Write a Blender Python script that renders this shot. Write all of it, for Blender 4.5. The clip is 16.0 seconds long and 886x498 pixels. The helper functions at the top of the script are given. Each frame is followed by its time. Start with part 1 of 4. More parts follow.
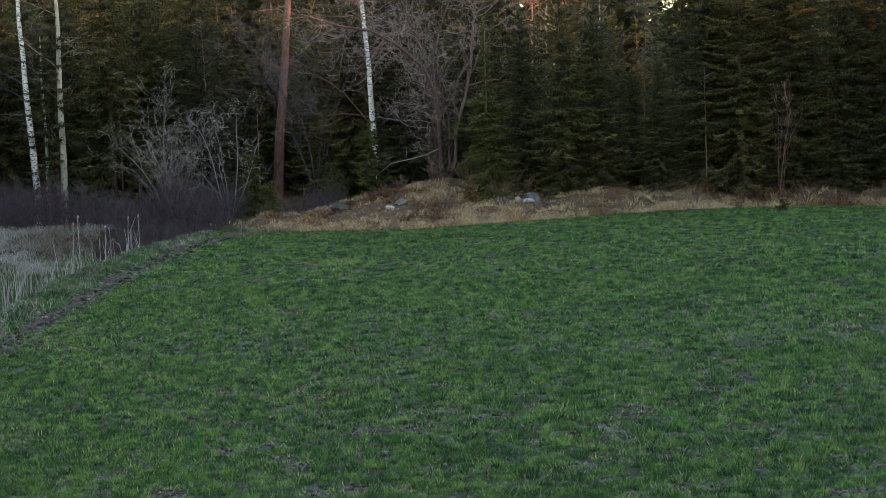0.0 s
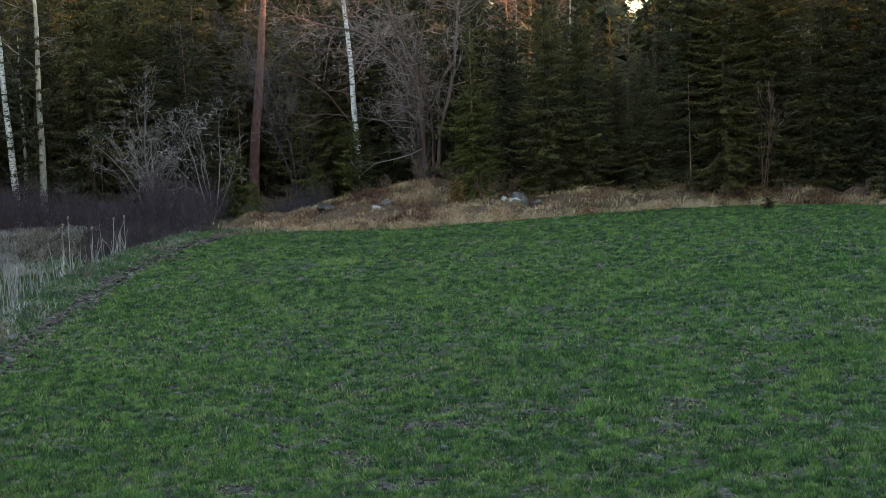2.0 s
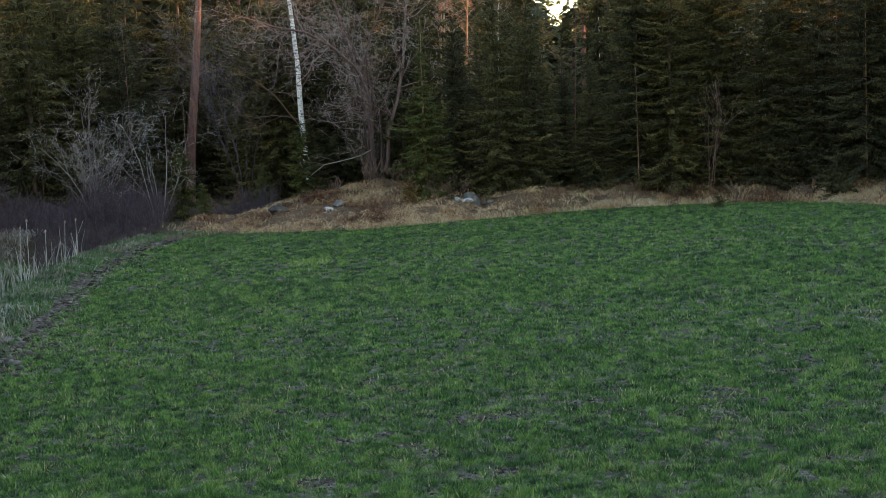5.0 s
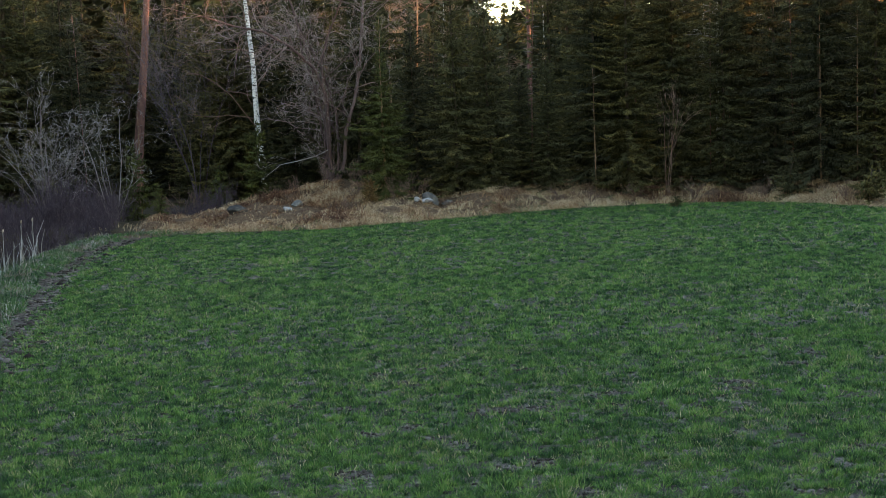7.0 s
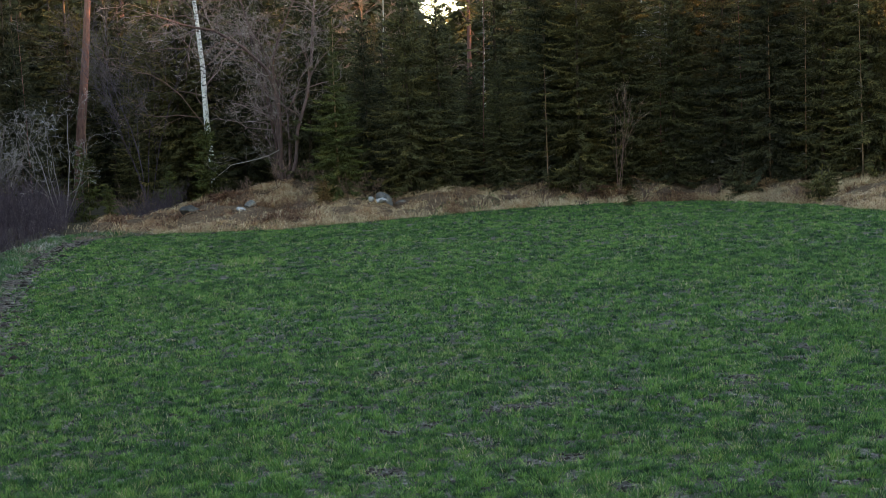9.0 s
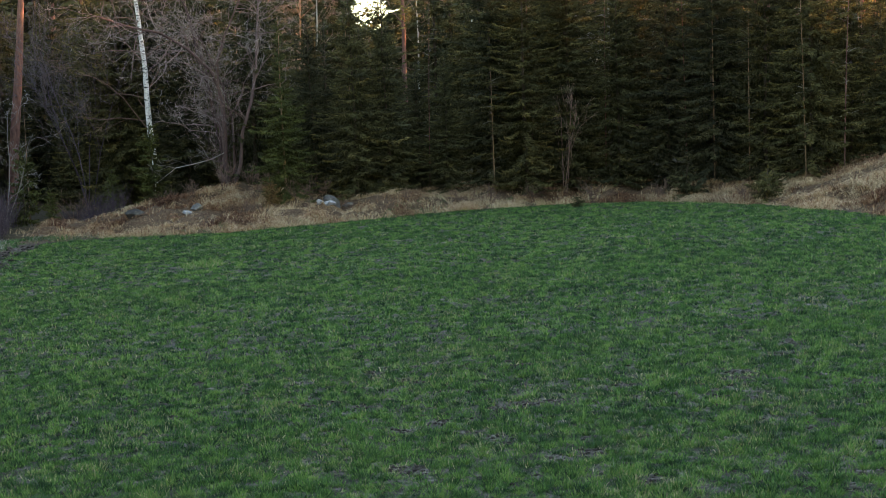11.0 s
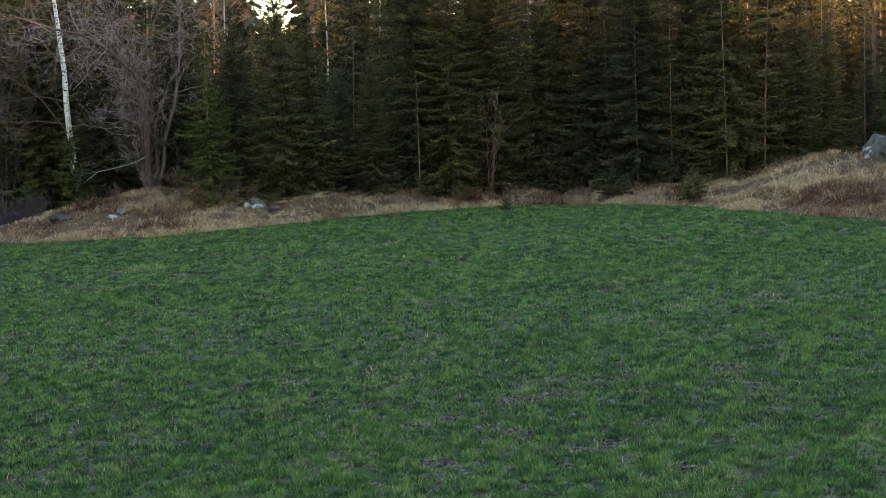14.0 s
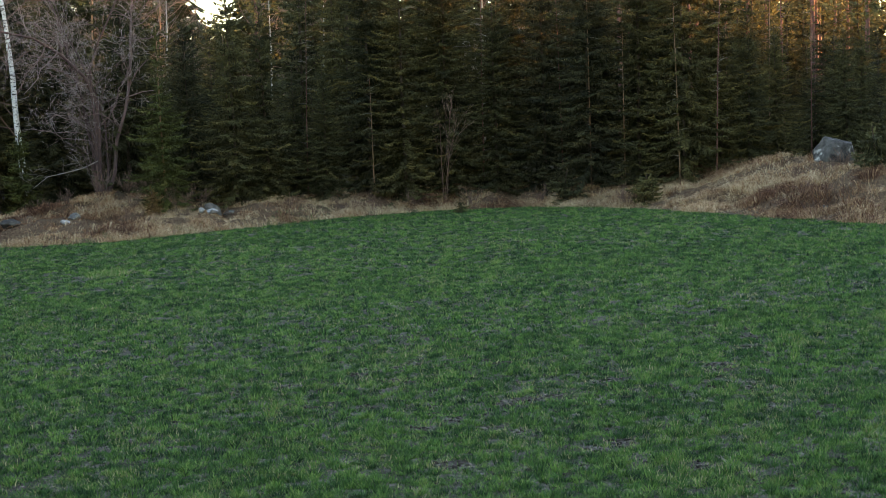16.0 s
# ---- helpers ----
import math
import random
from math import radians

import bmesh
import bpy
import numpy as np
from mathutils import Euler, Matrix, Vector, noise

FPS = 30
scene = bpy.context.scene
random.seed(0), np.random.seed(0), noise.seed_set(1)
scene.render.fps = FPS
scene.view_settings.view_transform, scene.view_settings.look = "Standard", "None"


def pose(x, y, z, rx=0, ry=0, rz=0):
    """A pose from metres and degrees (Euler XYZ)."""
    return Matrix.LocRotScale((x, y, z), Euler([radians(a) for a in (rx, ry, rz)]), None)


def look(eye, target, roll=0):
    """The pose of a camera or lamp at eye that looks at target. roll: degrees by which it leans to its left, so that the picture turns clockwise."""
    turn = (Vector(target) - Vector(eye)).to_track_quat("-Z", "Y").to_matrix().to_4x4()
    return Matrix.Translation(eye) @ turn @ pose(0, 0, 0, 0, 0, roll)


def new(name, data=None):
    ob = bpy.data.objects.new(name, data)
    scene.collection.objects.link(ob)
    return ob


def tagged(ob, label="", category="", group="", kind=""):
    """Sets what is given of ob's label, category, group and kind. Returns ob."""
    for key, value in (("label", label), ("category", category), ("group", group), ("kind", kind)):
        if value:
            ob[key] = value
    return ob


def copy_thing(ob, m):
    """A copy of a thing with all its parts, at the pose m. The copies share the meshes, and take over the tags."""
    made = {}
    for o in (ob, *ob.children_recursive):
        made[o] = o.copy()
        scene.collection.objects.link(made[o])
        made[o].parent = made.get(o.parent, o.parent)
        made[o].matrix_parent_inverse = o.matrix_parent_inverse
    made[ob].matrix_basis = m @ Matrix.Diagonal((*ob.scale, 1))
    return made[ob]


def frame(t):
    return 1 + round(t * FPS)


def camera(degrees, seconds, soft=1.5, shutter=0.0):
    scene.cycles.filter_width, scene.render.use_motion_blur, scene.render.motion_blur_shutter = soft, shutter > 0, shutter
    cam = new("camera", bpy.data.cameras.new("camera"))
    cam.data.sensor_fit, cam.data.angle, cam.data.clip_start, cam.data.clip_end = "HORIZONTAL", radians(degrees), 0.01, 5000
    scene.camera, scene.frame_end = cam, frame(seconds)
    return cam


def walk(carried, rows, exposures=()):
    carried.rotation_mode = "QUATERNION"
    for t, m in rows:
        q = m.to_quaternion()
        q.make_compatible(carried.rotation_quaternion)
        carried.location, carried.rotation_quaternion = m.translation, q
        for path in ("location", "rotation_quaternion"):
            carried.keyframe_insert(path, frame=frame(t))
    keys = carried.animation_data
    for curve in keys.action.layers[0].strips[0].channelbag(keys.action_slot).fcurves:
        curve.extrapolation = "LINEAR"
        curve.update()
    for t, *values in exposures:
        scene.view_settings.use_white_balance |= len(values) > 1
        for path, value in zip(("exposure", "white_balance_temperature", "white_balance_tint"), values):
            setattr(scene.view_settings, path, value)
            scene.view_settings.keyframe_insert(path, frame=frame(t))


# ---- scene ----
cam = camera(35.1, 16.0, soft=0.65)
PATH = [
    (0, (5.996, -2.678, 4.12), (5.755, -0.7, 3.946), -2.0),
    (0.5, (5.631, -2.767, 4.122), (5.402, -0.788, 3.948), -2.1),
    (1, (5.317, -2.792, 4.101), (5.102, -0.811, 3.928), -2.1),
    (1.5, (5.013, -2.844, 4.108), (4.816, -0.862, 3.934), -2.1),
    (2, (4.725, -2.844, 4.07), (4.548, -0.86, 3.897), -2.1),
    (2.5, (4.417, -2.899, 4.069), (4.26, -0.913, 3.896), -2.1),
    (3, (4.149, -2.932, 4.062), (4.008, -0.944, 3.889), -2.1),
    (3.5, (3.818, -2.962, 4.063), (3.699, -0.974, 3.89), -2.1),
    (4, (3.443, -3.063, 4.071), (3.351, -1.073, 3.897), -2.1),
    (6.3, (2.009, -3.206, 4.013), (2.032, -1.213, 3.84), -2.2),
    (6.5, (1.883, -3.188, 4.01), (1.917, -1.196, 3.836), -2.1),
    (7, (1.551, -3.251, 3.975), (1.61, -1.26, 3.802), -2.1),
    (7.5, (1.241, -3.257, 3.985), (1.326, -1.266, 3.811), -2.1),
    (8, (0.957, -3.283, 4.022), (1.065, -1.294, 3.846), -2.1),
    (8.5, (0.662, -3.275, 3.984), (0.799, -1.287, 3.808), -2.1),
    (9, (0.345, -3.252, 3.989), (0.511, -1.267, 3.813), -2.1),
    (11.5, (-1.061, -3.132, 3.949), (-0.754, -1.163, 3.775), -2.2),
    (12, (-1.317, -3.125, 3.967), (-0.983, -1.16, 3.793), -2.2),
    (12.5, (-1.599, -3.126, 3.957), (-1.24, -1.166, 3.783), -2.2),
    (13, (-1.863, -3.124, 3.954), (-1.478, -1.169, 3.781), -2.2),
    (13.5, (-2.146, -3.066, 3.943), (-1.736, -1.116, 3.77), -2.2),
    (14, (-2.422, -3.098, 3.934), (-1.987, -1.154, 3.761), -2.2),
    (14.5, (-2.633, -3.051, 3.953), (-2.175, -1.112, 3.78), -2.3),
    (15, (-2.89, -3.032, 3.947), (-2.409, -1.098, 3.774), -2.3),
    (15.5, (-3.16, -3.001, 3.941), (-2.654, -1.073, 3.769), -2.3),
    (16, (-3.333, -2.945, 3.953), (-2.805, -1.023, 3.782), -2.3),
]
walk(cam, [(t, look(eye, target, roll)) for t, eye, target, roll in PATH], [(0.0, 3.48, 7400, 20), (16.0, 3.62, 7400, 20)])

# ---- light ----
SUN_AZ, SUN_EL = 86.0, 4.5          # degrees from +y towards +x, and above the horizon
world = bpy.data.worlds.new("dusk_sky")
scene.world = world
world.use_nodes = True
wn = world.node_tree.nodes
sky = wn.new("ShaderNodeTexSky")
sky.sky_type = "NISHITA"
sky.sun_disc = False
sky.air_density, sky.dust_density, sky.ozone_density = 1.0, 0.6, 1.4
sky.sun_elevation, sky.sun_rotation = radians(SUN_EL), radians(SUN_AZ)
wn["Background"].inputs["Strength"].default_value = 0.15
world.node_tree.links.new(sky.outputs["Color"], wn["Background"].inputs["Color"])
sun_data = bpy.data.lights.new("sun", "SUN")
sun_data.energy, sun_data.angle, sun_data.color = 3.0, radians(0.6), (1.0, 0.52, 0.22)
sun = new("sun", sun_data)
sa, se = radians(SUN_AZ), radians(SUN_EL)
sun.matrix_world = look((60 * math.sin(sa), 60 * math.cos(sa), 40), (60 * math.sin(sa) - math.sin(sa) * math.cos(se), 60 * math.cos(sa) - math.cos(sa) * math.cos(se), 40 - math.sin(se)))

# ---- small tools ----
rng = np.random.default_rng(7)


def smooth(a, b, v):
    u = np.clip((v - a) / (b - a), 0, 1)
    return u * u * (3 - 2 * u)


def vnoise(x, y, scale, seed=0):
    """Smooth value noise between 0 and 1."""
    x, y = np.asarray(x, float) / scale + 311.7, np.asarray(y, float) / scale + 911.3
    ix, iy = np.floor(x), np.floor(y)
    fx, fy = x - ix, y - iy
    fx, fy = fx * fx * (3 - 2 * fx), fy * fy * (3 - 2 * fy)

    def h(i, j):
        v = np.sin(i * 127.1 + j * 311.7 + seed * 74.7) * 43758.5453
        return v - np.floor(v)
    return (h(ix, iy) * (1 - fx) + h(ix + 1, iy) * fx) * (1 - fy) + (h(ix, iy + 1) * (1 - fx) + h(ix + 1, iy + 1) * fx) * fy


def mesh_of(name, verts, faces, mat, tone=None, smooth_faces=False):
    """A mesh from arrays of corners and triangles (or quads)."""
    verts, faces = np.asarray(verts, np.float32), np.asarray(faces, np.int32)
    me = bpy.data.meshes.new(name)
    n, k = faces.shape
    me.vertices.add(len(verts))
    me.vertices.foreach_set("co", verts.ravel())
    me.loops.add(n * k)
    me.loops.foreach_set("vertex_index", faces.ravel())
    me.polygons.add(n)
    me.polygons.foreach_set("loop_start", np.arange(0, n * k, k, dtype=np.int32))
    if smooth_faces:
        me.polygons.foreach_set("use_smooth", np.ones(n, bool))
    if tone is not None:
        at = me.attributes.new("tone", "FLOAT", "POINT")
        at.data.foreach_set("value", np.asarray(tone, np.float32))
    me.materials.append(mat)
    me.update()
    me.validate()
    return me


def part(name, me, parent, label=""):
    ob = new(name, me)
    ob.parent = parent
    return tagged(ob, label)


class Tubes:
    """Collects tapered tubes, each along a list of points."""

    def __init__(self):
        self.v, self.f, self.t, self.n = [], [], [], 0

    def add(self, pts, radii, sides=4, tone=0.5, twist=0.0):
        pts = np.asarray(pts, float)
        radii = np.asarray(radii, float)
        d = np.gradient(pts, axis=0)
        d /= np.linalg.norm(d, axis=1)[:, None] + 1e-9
        ref = np.array([0.0, 0, 1]) if abs(d[0, 2]) < 0.8 else np.array([1.0, 0, 0])
        u = np.cross(d, ref)
        u /= np.linalg.norm(u, axis=1)[:, None] + 1e-9
        w = np.cross(d, u)
        a = np.arange(sides) * 2 * np.pi / sides + twist
        ring = pts[:, None, :] + radii[:, None, None] * (np.cos(a)[None, :, None] * u[:, None, :] + np.sin(a)[None, :, None] * w[:, None, :])
        m = len(pts)
        i, j = np.meshgrid(np.arange(m - 1), np.arange(sides), indexing="ij")
        p = self.n + i * sides + j
        q = self.n + i * sides + (j + 1) % sides
        self.f.append(np.stack([p, q, q + sides, p + sides], -1).reshape(-1, 4))
        self.v.append(ring.reshape(-1, 3))
        self.t.append(np.full(m * sides, tone))
        self.n += m * sides

    def mesh(self, name, mat, smooth_faces=True):
        return mesh_of(name, np.concatenate(self.v), np.concatenate(self.f), mat, np.concatenate(self.t), smooth_faces)


# ---- materials ----
def material(name, rough=0.8, spec=0.3):
    m = bpy.data.materials.new(name)
    m.use_nodes = True
    b = m.node_tree.nodes["Principled BSDF"]
    b.inputs["Roughness"].default_value = rough
    b.inputs["Specular IOR Level"].default_value = spec
    return m, m.node_tree.nodes, m.node_tree.links, b


def ramp_node(nodes, stops):
    r = nodes.new("ShaderNodeValToRGB")
    while len(r.color_ramp.elements) < len(stops):
        r.color_ramp.elements.new(0.5)
    for e, (p, c) in zip(r.color_ramp.elements, stops):
        e.position, e.color = p, (*c, 1)
    return r


def noise_node(nodes, links, scale, detail=4.0, rough=0.6, stretch=None):
    tc = nodes.new("ShaderNodeTexCoord")
    n = nodes.new("ShaderNodeTexNoise")
    n.inputs["Scale"].default_value, n.inputs["Detail"].default_value, n.inputs["Roughness"].default_value = scale, detail, rough
    src = tc.outputs["Object"]
    if stretch:
        mp = nodes.new("ShaderNodeMapping")
        mp.inputs["Scale"].default_value = stretch
        links.new(src, mp.inputs["Vector"])
        src = mp.outputs["Vector"]
    links.new(src, n.inputs["Vector"])
    return n


def mixer(nodes, links, fac, a, b, blend="MIX"):
    m = nodes.new("ShaderNodeMix")
    m.data_type, m.blend_type = "RGBA", blend
    for sock, val in ((m.inputs[0], fac), (m.inputs[6], a), (m.inputs[7], b)):
        if isinstance(val, (int, float)):
            sock.default_value = val
        elif isinstance(val, tuple):
            sock.default_value = (*val, 1)
        else:
            links.new(val, sock)
    return m.outputs[2]


def bump(nodes, links, height, bsdf, strength=0.4, distance=0.02):
    bm_ = nodes.new("ShaderNodeBump")
    bm_.inputs["Strength"].default_value, bm_.inputs["Distance"].default_value = strength, distance
    links.new(height, bm_.inputs["Height"])
    links.new(bm_.outputs["Normal"], bsdf.inputs["Normal"])


def toned(name, stops, rough=0.8, spec=0.2, fleck=0.25, scale=6.0, translucent=0.0, own=0.0):
    """Colour by each blade's or twig's own tone, with a fine mottling on top."""
    m, n, l, b = material(name, rough, spec)
    at = n.new("ShaderNodeAttribute")
    at.attribute_name = "tone"
    r = ramp_node(n, stops)
    l.new(at.outputs["Fac"], r.inputs["Fac"])
    nz = noise_node(n, l, scale)
    r2 = ramp_node(n, [(0.3, (1 - fleck,) * 3), (0.7, (1.0,) * 3)])
    l.new(nz.outputs["Fac"], r2.inputs["Fac"])
    col = mixer(n, l, 1.0, r.outputs["Color"], r2.outputs["Color"], "MULTIPLY")
    if own:
        # every tree has its own shade of green
        oi = n.new("ShaderNodeObjectInfo")
        r3 = ramp_node(n, [(0.0, (1 - own, 1 - own, 1 - 0.6 * own)), (0.5, (1.0, 1.0, 1.0)), (1.0, (1 + 0.9 * own, 1 + 0.5 * own, 1.0))])
        l.new(oi.outputs["Random"], r3.inputs["Fac"])
        col = mixer(n, l, 1.0, col, r3.outputs["Color"], "MULTIPLY")
    l.new(col, b.inputs["Base Color"])
    if translucent:
        t = n.new("ShaderNodeBsdfTranslucent")
        l.new(col, t.inputs["Color"])
        mx = n.new("ShaderNodeMixShader")
        mx.inputs[0].default_value = translucent
        out = n["Material Output"]
        l.new(b.outputs[0], mx.inputs[1])
        l.new(t.outputs[0], mx.inputs[2])
        l.new(mx.outputs[0], out.inputs["Surface"])
    return m


M_GRASS = toned("young_grass", [(0.0, (0.015, 0.046, 0.021)), (0.4, (0.050, 0.135, 0.034)), (0.7, (0.092, 0.205, 0.044)), (0.84, (0.17, 0.28, 0.070)), (0.9, (0.27, 0.25, 0.11)), (1.0, (0.50, 0.42, 0.27))], 0.6, 0.15, 0.2, 3.0, 0.12)
M_DRY = toned("dry_grass", [(0.0, (0.10, 0.045, 0.028)), (0.3, (0.29, 0.148, 0.082)), (0.65, (0.54, 0.34, 0.185)), (1.0, (0.73, 0.57, 0.36))], 0.8, 0.15, 0.25, 2.0, 0.15)
M_REED = toned("dry_reed", [(0.0, (0.19, 0.15, 0.11)), (0.5, (0.40, 0.38, 0.33)), (1.0, (0.60, 0.60, 0.60))], 0.75, 0.2, 0.25, 8.0, 0.1)
M_CLOD = toned("clod_soil", [(0.0, (0.020, 0.016, 0.013)), (0.6, (0.070, 0.057, 0.050)), (1.0, (0.19, 0.17, 0.16))], 0.95, 0.1, 0.3, 20.0)
M_CATTAIL = toned("seed_head", [(0.0, (0.20, 0.13, 0.08)), (1.0, (0.62, 0.54, 0.42))], 0.95, 0.05, 0.4, 40.0)
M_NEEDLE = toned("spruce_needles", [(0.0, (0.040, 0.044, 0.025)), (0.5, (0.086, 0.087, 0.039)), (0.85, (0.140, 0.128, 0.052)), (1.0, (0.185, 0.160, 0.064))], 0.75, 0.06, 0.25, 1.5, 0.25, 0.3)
M_NEEDLE_YOUNG = toned("young_spruce_needles", [(0.0, (0.042, 0.050, 0.014)), (0.6, (0.080, 0.092, 0.024)), (1.0, (0.14, 0.135, 0.038))], 0.65, 0.14, 0.25, 1.5, 0.1)
M_NEEDLE_BROWN = toned("withered_spruce_needles", [(0.0, (0.10, 0.055, 0.022)), (0.6, (0.17, 0.10, 0.035)), (1.0, (0.10, 0.11, 0.035))], 0.7, 0.15, 0.25, 1.5)
M_TWIG = toned("grey_twigs", [(0.0, (0.08, 0.065, 0.056)), (0.5, (0.16, 0.135, 0.12)), (1.0, (0.36, 0.33, 0.30))], 0.8, 0.2, 0.3, 9.0)
M_TWIG_WILLOW = toned("willow_twigs", [(0.0, (0.075, 0.045, 0.042)), (0.4, (0.17, 0.115, 0.105)), (0.7, (0.33, 0.27, 0.25)), (1.0, (0.50, 0.45, 0.42))], 0.8, 0.2, 0.3, 5.0)
M_TWIG_PALE = toned("pale_twigs", [(0.0, (0.12, 0.095, 0.085)), (0.5, (0.27, 0.24, 0.225)), (1.0, (0.55, 0.53, 0.51))], 0.75, 0.2, 0.3, 6.0)
M_TWIG_DARK = toned("purple_brown_twigs", [(0.0, (0.042, 0.031, 0.042)), (0.6, (0.088, 0.066, 0.080)), (1.0, (0.16, 0.13, 0.135))], 0.85, 0.12, 0.3, 9.0)
M_TWIG_BROWN = toned("brown_twigs", [(0.0, (0.09, 0.055, 0.045)), (0.6, (0.18, 0.115, 0.09)), (1.0, (0.30, 0.21, 0.16))], 0.85, 0.15, 0.3, 9.0)


def bark(name, dark, light, scale, stretch, rough=0.9):
    m, n, l, b = material(name, rough, 0.15)
    nz = noise_node(n, l, scale, 6.0, 0.65, stretch)
    r = ramp_node(n, [(0.3, dark), (0.62, light), (0.8, tuple(min(1, c * 1.25) for c in light))])
    l.new(nz.outputs["Fac"], r.inputs["Fac"])
    l.new(r.outputs["Color"], b.inputs["Base Color"])
    bump(n, l, nz.outputs["Fac"], b, 0.6, 0.03)
    return m


M_SPRUCE_BARK = bark("spruce_bark", (0.032, 0.025, 0.019), (0.085, 0.064, 0.047), 9.0, (1, 1, 0.35))
M_PALE_BARK = bark("pale_sapling_bark", (0.09, 0.058, 0.038), (0.24, 0.155, 0.095), 9.0, (1, 1, 0.3))
M_PINE_BARK = bark("pine_bark", (0.062, 0.034, 0.030), (0.185, 0.095, 0.075), 6.0, (1, 1, 0.3))
M_GREY_BARK = bark("grey_bark", (0.18, 0.175, 0.15), (0.36, 0.35, 0.30), 7.0, (1, 1, 0.5))


def birch_bark():
    m, n, l, b = material("birch_bark", 0.65, 0.3)
    nz = noise_node(n, l, 5.0, 5.0, 0.7, (1.2, 1.2, 3.2))
    r = ramp_node(n, [(0.41, (0.04, 0.036, 0.034)), (0.485, (0.50, 0.485, 0.46)), (0.7, (0.72, 0.70, 0.68))])
    l.new(nz.outputs["Fac"], r.inputs["Fac"])
    l.new(r.outputs["Color"], b.inputs["Base Color"])
    bump(n, l, nz.outputs["Fac"], b, 0.3, 0.01)
    return m


M_BIRCH = birch_bark()


def stone_material(name, a, c, lichen):
    m, n, l, b = material(name, 0.9, 0.2)
    nz = noise_node(n, l, 3.0, 8.0, 0.65)
    r = ramp_node(n, [(0.3, a), (0.7, c)])
    l.new(nz.outputs["Fac"], r.inputs["Fac"])
    nz2 = noise_node(n, l, 1.6, 6.0, 0.7)
    r2 = ramp_node(n, [(0.56, (0, 0, 0)), (0.66, (1, 1, 1))])
    l.new(nz2.outputs["Fac"], r2.inputs["Fac"])
    l.new(mixer(n, l, r2.outputs["Color"], r.outputs["Color"], lichen), b.inputs["Base Color"])
    bump(n, l, nz.outputs["Fac"], b, 0.9, 0.12)
    return m


M_STONE = stone_material("grey_stone", (0.05, 0.048, 0.045), (0.19, 0.182, 0.168), (0.21, 0.205, 0.165))
M_STONE_WHITE = stone_material("pale_stone", (0.10, 0.098, 0.094), (0.58, 0.58, 0.57), (0.06, 0.058, 0.05))
M_BOULDER = stone_material("boulder_stone", (0.016, 0.015, 0.015), (0.135, 0.128, 0.118), (0.42, 0.41, 0.37))
M_STONE_MOSS = stone_material("mossy_stone", (0.020, 0.019, 0.018), (0.075, 0.070, 0.064), (0.13, 0.122, 0.10))


def ground_material():
    m, n, l, b = material("soil_and_litter", 0.95, 0.1)
    at = n.new("ShaderNodeAttribute")
    at.attribute_name = "zone"
    sep = n.new("ShaderNodeSeparateColor")
    l.new(at.outputs["Color"], sep.inputs["Color"])
    n1 = noise_node(n, l, 2.2, 8.0, 0.7)
    n2 = noise_node(n, l, 14.0, 6.0, 0.7)
    soil = ramp_node(n, [(0.36, (0.020, 0.016, 0.013)), (0.5, (0.052, 0.042, 0.036)), (0.66, (0.13, 0.112, 0.105))])
    l.new(n2.outputs["Fac"], soil.inputs["Fac"])
    field = ramp_node(n, [(0.38, (0.022, 0.022, 0.016)), (0.5, (0.060, 0.054, 0.045)), (0.58, (0.14, 0.125, 0.115)), (0.72, (0.27, 0.25, 0.245))])
    mixn = n.new("ShaderNodeMath")
    mixn.operation = "MULTIPLY_ADD"
    l.new(n2.outputs["Fac"], mixn.inputs[0])
    mixn.inputs[1].default_value = 0.5
    half = n.new("ShaderNodeMath")
    half.operation = "MULTIPLY"
    l.new(n1.outputs["Fac"], half.inputs[0])
    half.inputs[1].default_value = 0.5
    l.new(half.outputs[0], mixn.inputs[2])
    l.new(mixn.outputs[0], field.inputs["Fac"])
    litter = ramp_node(n, [(0.36, (0.04, 0.024, 0.017)), (0.5, (0.10, 0.062, 0.038)), (0.64, (0.20, 0.14, 0.085))])
    l.new(n2.outputs["Fac"], litter.inputs["Fac"])
    wood = ramp_node(n, [(0.35, (0.03, 0.025, 0.016)), (0.65, (0.07, 0.058, 0.034))])
    l.new(n1.outputs["Fac"], wood.inputs["Fac"])
    c = mixer(n, l, sep.outputs["Red"], field.outputs["Color"], soil.outputs["Color"])
    c = mixer(n, l, sep.outputs["Green"], c, litter.outputs["Color"])
    c = mixer(n, l, sep.outputs["Blue"], c, wood.outputs["Color"])
    l.new(c, b.inputs["Base Color"])
    bump(n, l, n2.outputs["Fac"], b, 0.8, 0.06)
    return m


M_GROUND = ground_material()

# ---- ground ----
# the field's outline, counter-clockwise seen from above
EDGE = [(-4.6, -60), (-5.2, 8), (-6.3, 23.2), (-7.15, 28.4), (-8.6, 36.5), (-9.35, 44.2), (-9.0, 50.2), (-7.2, 51.6), (-4.5, 50.3), (-1.2, 49.6), (3.0, 51.2),
        (8.0, 53.2), (12.0, 53.5), (15.5, 51.6), (17.4, 48.8), (18.6, 44.6), (19.4, 39.5), (20.2, 35.6), (22.0, 28), (26, 8), (34, -60)]


